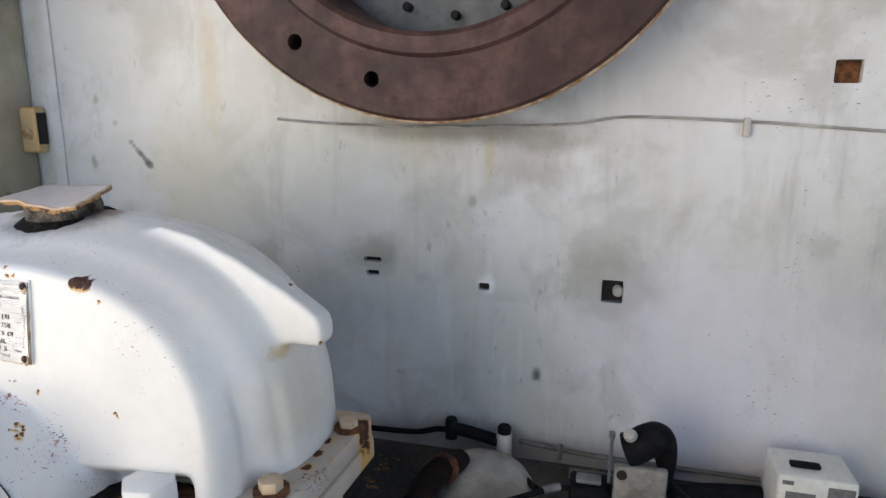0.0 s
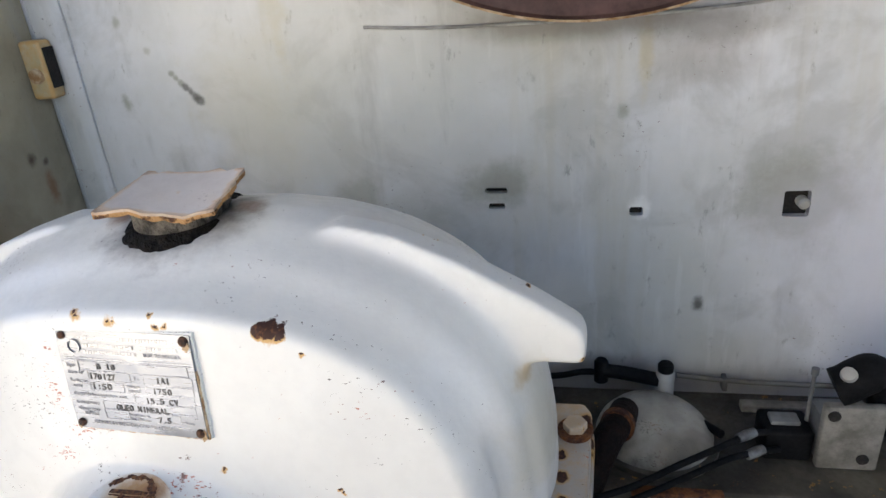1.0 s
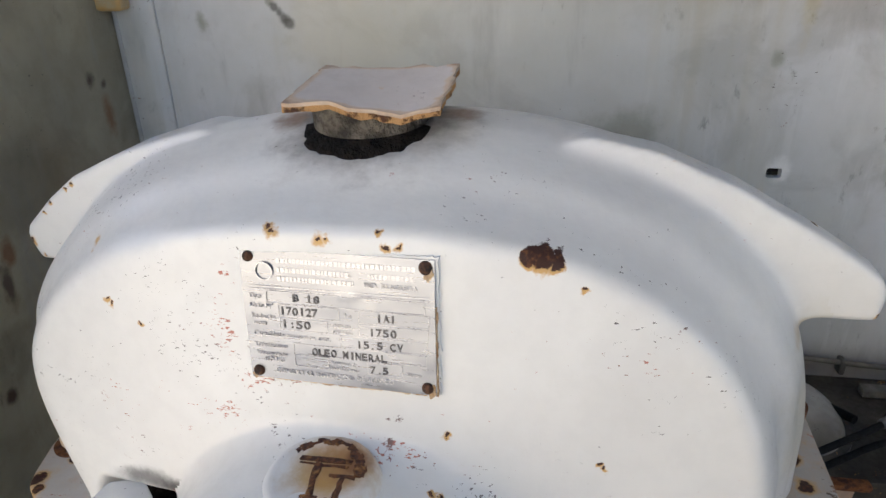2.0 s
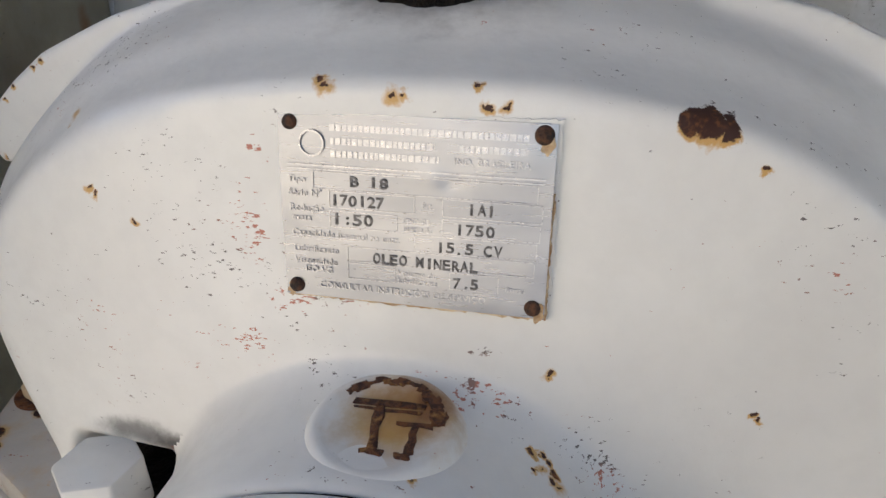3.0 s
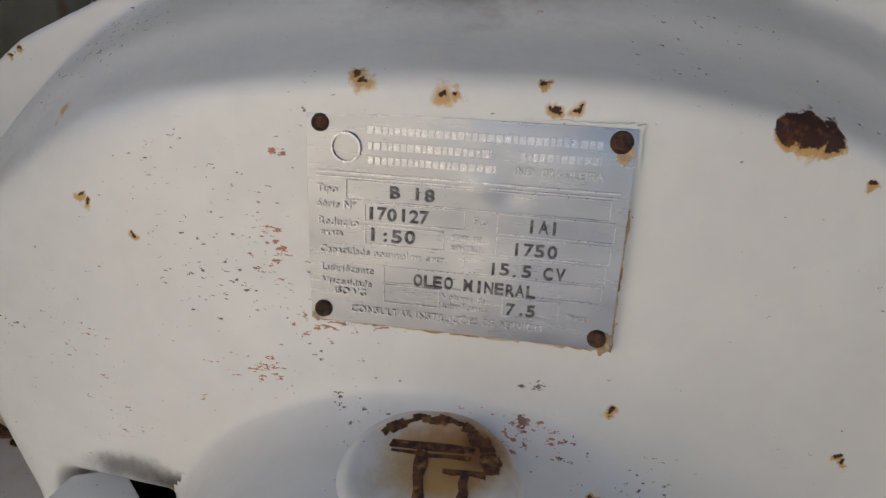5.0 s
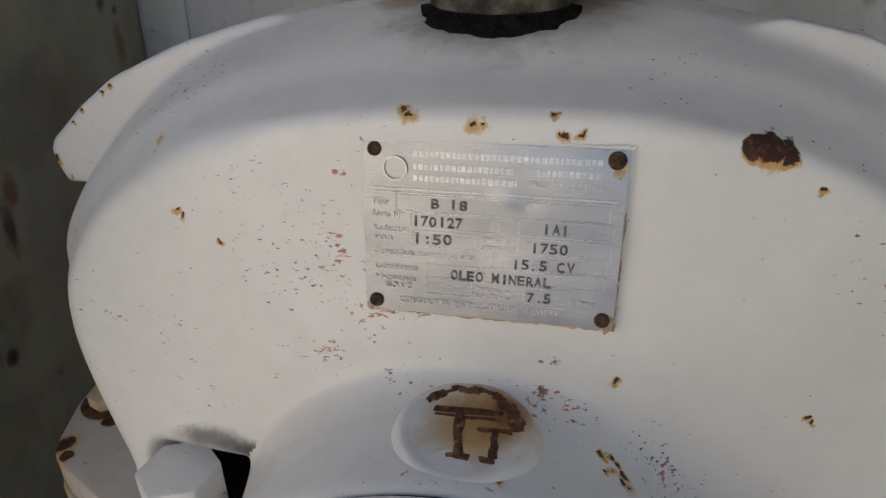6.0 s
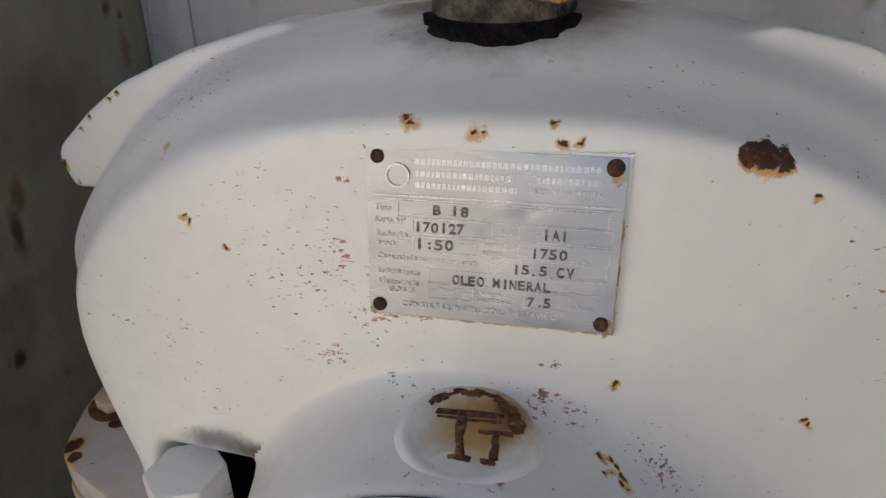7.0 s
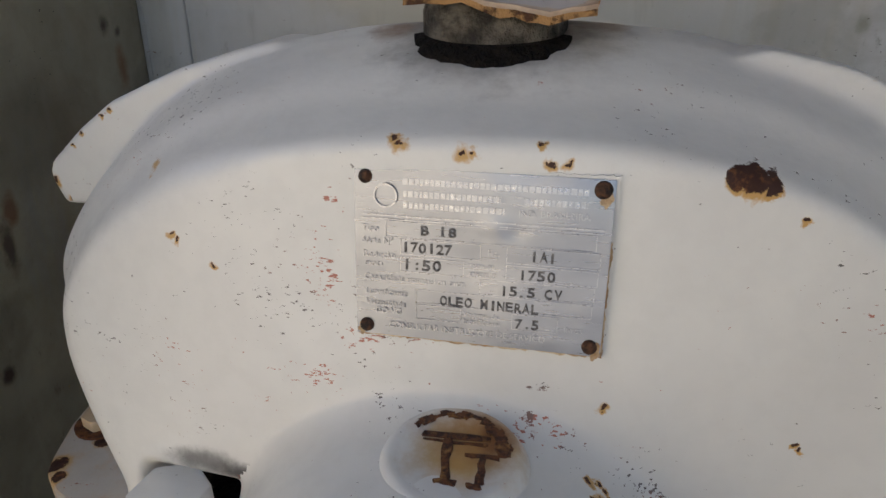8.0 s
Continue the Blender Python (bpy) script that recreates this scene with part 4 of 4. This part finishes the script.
for sx, sy, size in ((-1, 1, 0.86), (1, 1, 1.05), (-1, -1, 0.92), (1, -1, 0.95)):
    part("rivet", lathe([(0.0, 0.0040), (0.0022, 0.0038), (0.0036, 0.0027), (0.0042, 0.0008), (0.0042, -0.002), (0.0, -0.002)], 24, Matrix.Translation((sx * 0.0563, sy * 0.0388, bend(sy * 0.0388))) @ Matrix.Diagonal((size, size, 1, 1))), rivet_mat, plate, "rusty drive rivet")
for x, y, r, seed in ((0.0578, 0.0352, 0.0052, 1), (0.0590, -0.0405, 0.0050, 2), (-0.0588, -0.0408, 0.0034, 3)):
    blot = []
    for k in range(40):
        a = 2 * math.pi * k / 40
        d = r * (0.80 + 0.55 * noise.noise(Vector((math.cos(a) * 1.6, math.sin(a) * 1.6, seed * 5.0))))
        blot.append((min(x + d * math.cos(a) * 0.75, HW), y + d * math.sin(a)))
    part("rust_blot", prism(blot, 0.0002 + bend(y), 0.00185 + bend(y - 0.004)), rust_edge, plate, "ochre rust bled round a rivet")


def bars(rects, z0, z1):
    bm = bmesh.new()
    for x0, x1, y0, y1 in rects:
        bm = box(x0, x1, y0, y1, z0, z1, 0, 1, bm)
    for v in bm.verts:
        v.co.z += bend(v.co.y)
    return bm


def stamp(text, x, y, size, mat, wide=1.0, bold=0.0, pitch=0.0):
    """Letters on the plate; with a pitch each one stands in a cell of that width, as a hand stamp sets them."""
    bm = bmesh.new()
    for k, piece in enumerate(text if pitch else [text]):
        if piece == " ":
            continue
        cu = bpy.data.curves.new("lettering", "FONT")
        cu.body, cu.size, cu.extrude, cu.offset, cu.space_character = piece, size, 0.00035, bold, 1.05
        cu.resolution_u = 3
        tmp = new("tmp", cu)
        me = bpy.data.meshes.new_from_object(tmp.evaluated_get(bpy.context.evaluated_depsgraph_get()))
        bpy.data.objects.remove(tmp)
        xs = [v.co.x for v in me.vertices]
        if pitch:
            width = max(xs) - min(xs)
            fit = wide if piece in ".:1" else min(wide * 1.15, 0.86 * pitch / width)
            shift = (k + 0.5) * pitch - fit * (min(xs) + width / 2) + 0.0002 * math.sin(k * 2.3)
            me.transform(Matrix.Translation((shift, 0.00015 * math.sin(k * 3.7 + x * 900), 0)) @ Matrix.Diagonal((fit, 1, 1, 1)))
        else:
            me.transform(Matrix.Diagonal((wide, 1, 1, 1)))
        bm.from_mesh(me)
        bpy.data.meshes.remove(me)
    return part("lettering", bm, mat, plate, "stamped lettering", False, Matrix.Translation((x, y, 0.00145 + bend(y))))


# printed captions, small and worn: text, left end, middle height, size
for text, x, y, size in (
    ("Tipo", -0.0580, 0.0136, 0.0044), ("S\u00e9rie N\u00ba", -0.0580, 0.0074, 0.0044), ("Redu\u00e7\u00e3o", -0.0578, 0.0002, 0.0046), ("exata", -0.0570, -0.0044, 0.0042),
    ("Capacidade nominal na entr.", -0.0573, -0.0118, 0.0043), ("Lubrificante", -0.0568, -0.0197, 0.0044),
    ("Viscosidade", -0.0565, -0.0256, 0.0042), ("ISO VG", -0.0516, -0.0298, 0.0042), ("F.c.", 0.0047, 0.0053, 0.0042),
    ("rpm na", -0.0038, -0.0016, 0.0042), ("entrada", -0.0038, -0.0058, 0.0042), ("Volume de", -0.0064, -0.0276, 0.0040),
    ("lubrificante", -0.0064, -0.0314, 0.0040), ("litros", 0.0435, -0.0306, 0.0040),
    ("CONSULTAR INSTRU\u00c7\u00d5ES DE SERVI\u00c7O", -0.0446, -0.0372, 0.0043), ("IND. BRASILEIRA", 0.0185, 0.0260, 0.0043),
):
    stamp(text, x, y - 0.35 * size, size, alu_worn)
# stamped values
for text, x, y, size, pitch in (
    ("B 18", -0.0285, 0.0139, 0.0066, 0.0045), ("170127", -0.0379, 0.0049, 0.0070, 0.0043), ("1:50", -0.0376, -0.0039, 0.0074, 0.0050),
    ("1A1", 0.0249, 0.0051, 0.0070, 0.0044), ("1750", 0.0199, -0.0044, 0.0070, 0.0045), ("15.5 CV", 0.0115, -0.0134, 0.0070, 0.0043),
    ("OLEO MINERAL", -0.0184, -0.0218, 0.0070, 0.00412), ("7.5", 0.0195, -0.0300, 0.0070, 0.0041),
):
    stamp(text, x, y - 0.35 * size, size, letter_shaded, 1.15, 0.00016, pitch)
lines = []
for x0, x1, y in ((-0.0375, 0.050, 0.0373), (-0.037, 0.010, 0.0314), (0.021, 0.050, 0.0314), (-0.037, 0.012, 0.0259)):
    x = x0
    while x < x1:
        w = random.uniform(0.0012, 0.0026)
        lines.append((x, min(x + w, x1), y - 0.0014, y + 0.0014))
        x += w + 0.0007
tagged(part("worn_writing", bars(lines, 0.0008, 0.00155), alu_worn, plate, "worn raised lines of writing"), kind="stuff")
part("maker_disc", lathe([(0.0052, 0.0012), (0.0052, 0.0022), (0.0060, 0.0022), (0.0060, 0.0012)], 40, Matrix.Translation((-0.0459, 0.0302, bend(0.0302))), closed=True), alu_worn, plate)
# raised rules and value fields
rules = [(-0.058, 0.058, 0.0200, 0.0206), (-0.058, 0.058, 0.0182, 0.0187)]
for x0, x1, y0, y1 in ((-0.046, 0.0555, 0.0094, 0.0176), (-0.0385, 0.0015, 0.0010, 0.0090), (0.0140, 0.0580, 0.0008, 0.0090), (-0.0385, -0.0065, -0.0082, -0.0003), (0.0140, 0.0575, -0.0078, -0.0002), (0.0015, 0.0565, -0.0164, -0.0086), (-0.0305, 0.0560, -0.0243, -0.0170), (-0.0305, -0.0075, -0.0330, -0.0250), (0.0180, 0.0405, -0.0335, -0.0252)):
    rules += [(x0, x1, y1 - 0.0003, y1), (x0, x0 + 0.0003, y0, y1), (x1 - 0.0003, x1, y0, y1), (x0, x1, y0, y0 + 0.0003)]
part("rule_relief", bars(rules, 0.0008, 0.00155), alu_worn, plate, "raised rules round the value fields")

# ---------------------------------------------------------------- things on the wall
latch = thing("wall_bracket", "small white painted steel bracket, rusty at the edges", "bracket", (-0.948, WALL_Y - 0.006, 1.025))
part("body", box(-0.020, 0.018, -0.030, 0.0, -0.045, 0.045, 0.006, 3), paint_bracket, latch)
part("slot", box(0.0185, 0.0215, -0.026, -0.004, -0.028, 0.034, 0.001), dark_hole, latch, "dark slot")
part("boss", lathe([(0.0, 0.0), (0.012, 0.0), (0.011, 0.006), (0.0, 0.007)], 20, Matrix.Translation((0, -0.030, -0.008)) @ FRONT), rust_edge, latch)

cable = thing("wall_cable", "thin grey cable painted over along the wall", "cable", (0, WALL_Y, 1.06))
part("cable_run", tube([(-0.42, -0.004, -0.005), (-0.3, -0.006, -0.012), (-0.1, -0.006, -0.013), (0.10, -0.006, -0.006), (0.20, -0.005, 0.008), (0.38, -0.005, 0.004), (0.60, -0.005, -0.008), (0.90, -0.005, -0.014), (1.148, -0.005, -0.012)], 0.0024, 8), cable_mat, cable)
part("cable_clip", box(0.373, 0.383, -0.012, 0.0, -0.020, 0.010, 0.002), paint_small, cable, "painted steel clip")
# a bolt end showing in the square hole
stud = thing("wall_bolt", "white painted bolt end in a square wall hole", "bolt", (0.203, WALL_Y, 0.774))
part("shank", lathe([(0.0, -0.03), (0.0085, -0.03), (0.0085, 0.004), (0.006, 0.007), (0.0, 0.007)], 20, FRONT), paint_small, stud)

# ---------------------------------------------------------------- pipework on the ledge
pump = thing("pump_body", "dirty white rounded pump housing on the ledge", "pump", (0.0, 1.125, DECK))
part("shell", lathe([(0.0, 0.046), (0.03, 0.045), (0.058, 0.039), (0.078, 0.026), (0.088, 0.010), (0.090, 0.0), (0.0, 0.0)], 56, pose(0, 0, 0, 8, 4, 0)), paint_dirty, pump)
part("base", lathe([(0.0, 0.0), (0.093, 0.0), (0.093, 0.010), (0.0, 0.012)], 48), paint_ledge, pump)

suction = thing("suction_hose", "thick dark brown oily hose bending down over the ledge", "hose", (0, 0, 0))
part("hose", tube([(-0.046, 1.135, 0.478), (-0.058, 1.09, 0.494), (-0.080, 1.05, 0.484), (-0.105, 1.01, 0.440), (-0.125, 0.98, 0.38), (-0.13, 0.96, 0.31)], 0.022, 16), grime_brown, suction)
part("clamp", lathe([(0.0, -0.007), (0.025, -0.007), (0.025, 0.007), (0.0, 0.007)], 24, towards((-0.060, 1.083, 0.494), (-0.2, -0.9, 0.2))), rust_mat, suction, "rusty hose clamp")

valve = thing("valve", "small white cylinder valve with a black cap", "valve", (0.022, 1.205, 0.443))
part("body", lathe([(0.0, 0.0), (0.012, 0.0), (0.0145, 0.005), (0.0145, 0.060), (0.012, 0.064), (0.0, 0.064)], 28), paint_small, valve)
part("cap", lathe([(0.0, 0.062), (0.012, 0.062), (0.0125, 0.074), (0.010, 0.078), (0.0, 0.078)], 24), black_rubber, valve, "black cap")
part("collar", lathe([(0.0, -0.006), (0.013, -0.006), (0.013, 0.002), (0.0, 0.002)], 20), rust_mat, valve, "rusty collar")
part("arm", tube([(-0.100, 0.008, 0.056), (-0.06, 0.006, 0.052), (-0.010, 0.0, 0.046)], 0.0115, 12), black_rubber, valve, "black hose arm")
part("tee", lathe([(0.0, -0.016), (0.0115, -0.016), (0.0115, 0.020), (0.009, 0.024), (0.0, 0.024)], 20, Matrix.Translation((-0.100, 0.008, 0.052))), black_rubber, valve)
part("pipe", tube([(-0.36, 0.030, 0.020), (-0.19, 0.030, 0.024), (-0.130, 0.018, 0.044), (-0.100, 0.008, 0.050)], 0.0055, 10), black_rubber, valve, "thin dark pipe")
part("link_rod", tube([(0.010, -0.004, 0.012), (0.035, -0.04, 0.010), (0.070, -0.095, 0.020)], 0.0065, 10), black_rubber, valve, "thin dark rod")

block = thing("mounting_plate", "dirty grey-white steel mounting plate with two bolt holes", "mounting plate", (0.252, 1.085, DECK))
part("plate", box(-0.040, 0.040, -0.008, 0.008, 0.0, 0.108, 0.005, 2), plate_grey, block)
for x, z in ((-0.028, 0.094), (0.018, 0.022)):
    part("hole", lathe([(0.0, 0.0), (0.0080, 0.0), (0.0080, 0.003), (0.0, 0.003)], 20, Matrix.Translation((x, -0.0075, z)) @ FRONT), dark_hole, block, "dark bolt hole")
part("brace", box(-0.036, 0.036, 0.008, 0.06, 0.0, 0.075, 0.006), grey_iron, block, "dark grey brace")

coil = thing("solenoid", "black oily solenoid block beside the mounting plate", "solenoid", (0.185, 1.115, DECK))
part("case", box(-0.040, 0.026, -0.026, 0.030, 0.0, 0.052, 0.006, 3), black_rubber, coil)
part("terminal", box(-0.030, 0.010, -0.012, 0.012, 0.052, 0.060, 0.003), grey_iron, coil, "dull steel strip")
part("pin", lathe([(0.0, 0.0), (0.0028, 0.0), (0.0028, 0.132), (0.005, 0.132), (0.005, 0.142), (0.0, 0.142)], 14, Matrix.Translation((0.022, 0.004, 0.0))), grey_iron, coil, "thin grey upright pin")

elbow = thing("rubber_elbow", "black rubber hose elbow with a white end fitting", "hose", (0.255, 1.115, 0.53))
part("hose", tube([(-0.026, -0.012, 0.030), (-0.014, -0.012, 0.036), (0.004, -0.010, 0.048), (0.020, -0.006, 0.052), (0.030, -0.002, 0.040), (0.036, 0.0, 0.012), (0.038, 0.002, -0.02), (0.046, 0.01, -0.06), (0.06, 0.03, -0.085)], lambda t: 0.027 - 0.015 * max(0.0, min(1.0, (t - 0.34) * 2.6)), 18), black_rubber, elbow)
part("fitting", lathe([(0.0, 0.0), (0.0105, 0.0), (0.009, 0.008), (0.0, 0.010)], 20, towards((-0.022, -0.034, 0.066), (-0.35, -0.60, 0.72))), paint_small, elbow, "white end fitting")

hoses = thing("hose_pair", "pair of black hoses with bright steel couplings", "hose", (0, 0, DECK))
part("hose", tube([(-0.20, 0.955, -0.10), (-0.155, 0.97, -0.03), (-0.10, 0.985, 0.004), (-0.04, 1.01, 0.012), (0.02, 1.035, 0.030), (0.075, 1.06, 0.042), (0.125, 1.085, 0.050), (0.165, 1.10, 0.044)], 0.0048, 10), black_rubber, hoses)
part("hose", tube([(-0.19, 0.945, -0.11), (-0.14, 0.955, -0.045), (-0.08, 0.975, -0.004), (-0.01, 1.005, 0.012), (0.05, 1.03, 0.028), (0.10, 1.055, 0.034), (0.165, 1.085, 0.026)], 0.0048, 10), black_rubber, hoses)
for x, y, z in ((0.118, 1.082, 0.050), (0.128, 1.068, 0.032)):
    part("coupling", lathe([(0.0, -0.014), (0.0065, -0.014), (0.0075, 0.0), (0.0065, 0.014), (0.0, 0.014)], 12, towards((x, y, z), (0.85, 0.45, 0.1))), steel, hoses, "bright steel coupling")

drain = thing("wall_hose", "thick black hose lying along the wall foot", "hose", (0, 0, DECK))
part("hose", tube([(0.30, 1.14, 0.030), (0.34, 1.17, 0.024), (0.44, 1.20, 0.018), (0.62, 1.215, 0.016), (0.795, 1.22, 0.016)], 0.0150, 12), black_rubber, drain)
lead = thing("drop_hose", "black hose bending down over the ledge", "hose", (0, 0, DECK))
part("hose", tube([(0.298, 1.12, 0.055), (0.325, 1.085, 0.050), (0.350, 1.045, 0.036), (0.362, 1.005, -0.01), (0.366, 0.985, -0.07), (0.370, 0.97, -0.125)], 0.0125, 12), black_rubber, lead)

conduit = thing("conduit", "thin dirty grey conduit along the wall foot", "conduit", (0, 0, DECK))
part("run", tube([(0.045, 1.236, 0.040), (0.12, 1.238, 0.032), (0.20, 1.240, 0.027), (0.46, 1.240, 0.024)], 0.0045, 10), grey_dirty, conduit)
part("clip", box(0.117, 0.125, 1.230, 1.25, 0.014, 0.038, 0.002), grey_dirty, conduit, "painted steel clip")
tray = thing("cable_tray", "pale painted steel strip lying along the ledge", "cable tray", (0.215, 1.205, DECK))
part("strip", box(-0.075, 0.070, -0.010, 0.010, 0.0, 0.014, 0.003), plate_grey, tray)

rack = thing("slotted_bracket", "cream steel tab bracket with rusty gaps on the ledge front", "bracket", (0.03, 1.018, 0.405))
part("rail", box(-0.075, 0.048, -0.016, 0.0, 0.030, 0.040, 0.003), rust_mat, rack, "dark rusty rail")
for x, w, h in ((-0.060, 0.012, 0.050), (-0.030, 0.013, 0.045), (0.012, 0.020, 0.065)):
    part("tab", prism([(x - w, 0.030), (x + w, 0.030), (x + w * 0.8, 0.030 - h), (x - w * 0.8, 0.030 - h)], 0.002, 0.010, 0.002, 1, FRONT), paint_lid, rack, "chipped cream steel tab")
part("hole", lathe([(0.0, 0.0), (0.0075, 0.0), (0.0075, 0.0014), (0.0, 0.0014)], 16, Matrix.Translation((0.012, -0.0098, 0.0)) @ FRONT), dark_hole, rack, "dark bolt hole")

plug = thing("plug", "rusty brown screw plug in the ledge front", "plug", (0.122, 1.02, 0.412))
part("head", lathe([(0.0, 0.0), (0.0165, 0.0), (0.0165, 0.006), (0.012, 0.009), (0.0, 0.009)], 24, FRONT), rust_mat, plug)

beam = thing("channel_beam", "dirty grey steel channel below the ledge", "steel channel", (0.30, 0.985, FLOOR))
part("web", box(-0.24, 0.498, -0.010, 0.034, 0.0, 0.080, 0.004), grey_dirty, beam)
part("lip", box(-0.10, 0.498, -0.030, 0.034, 0.080, 0.098, 0.004), paint_ledge, beam, "cream painted upper edge")

meter = thing("control_box", "small white plastic control box with two grey label squares", "control box", (0.512, 1.168, DECK))
part("case", box(-0.056, 0.056, -0.045, 0.045, 0.0, 0.103, 0.005, 3), box_plastic, meter)
part("label_square", box(-0.044, -0.002, -0.0462, -0.045, 0.035, 0.078, 0.0004), label_grey, meter, "dark grey printed square")
part("label_square", box(0.014, 0.051, -0.0462, -0.045, 0.061, 0.093, 0.0004), label_grey, meter, "dark grey printed square")
part("dash", box(-0.050, -0.034, -0.0460, -0.045, 0.089, 0.096, 0.0004), label_grey, meter, "short printed bar")
part("toggle", box(-0.034, 0.010, -0.018, -0.004, 0.103, 0.111, 0.003), black_rubber, meter, "black toggle")
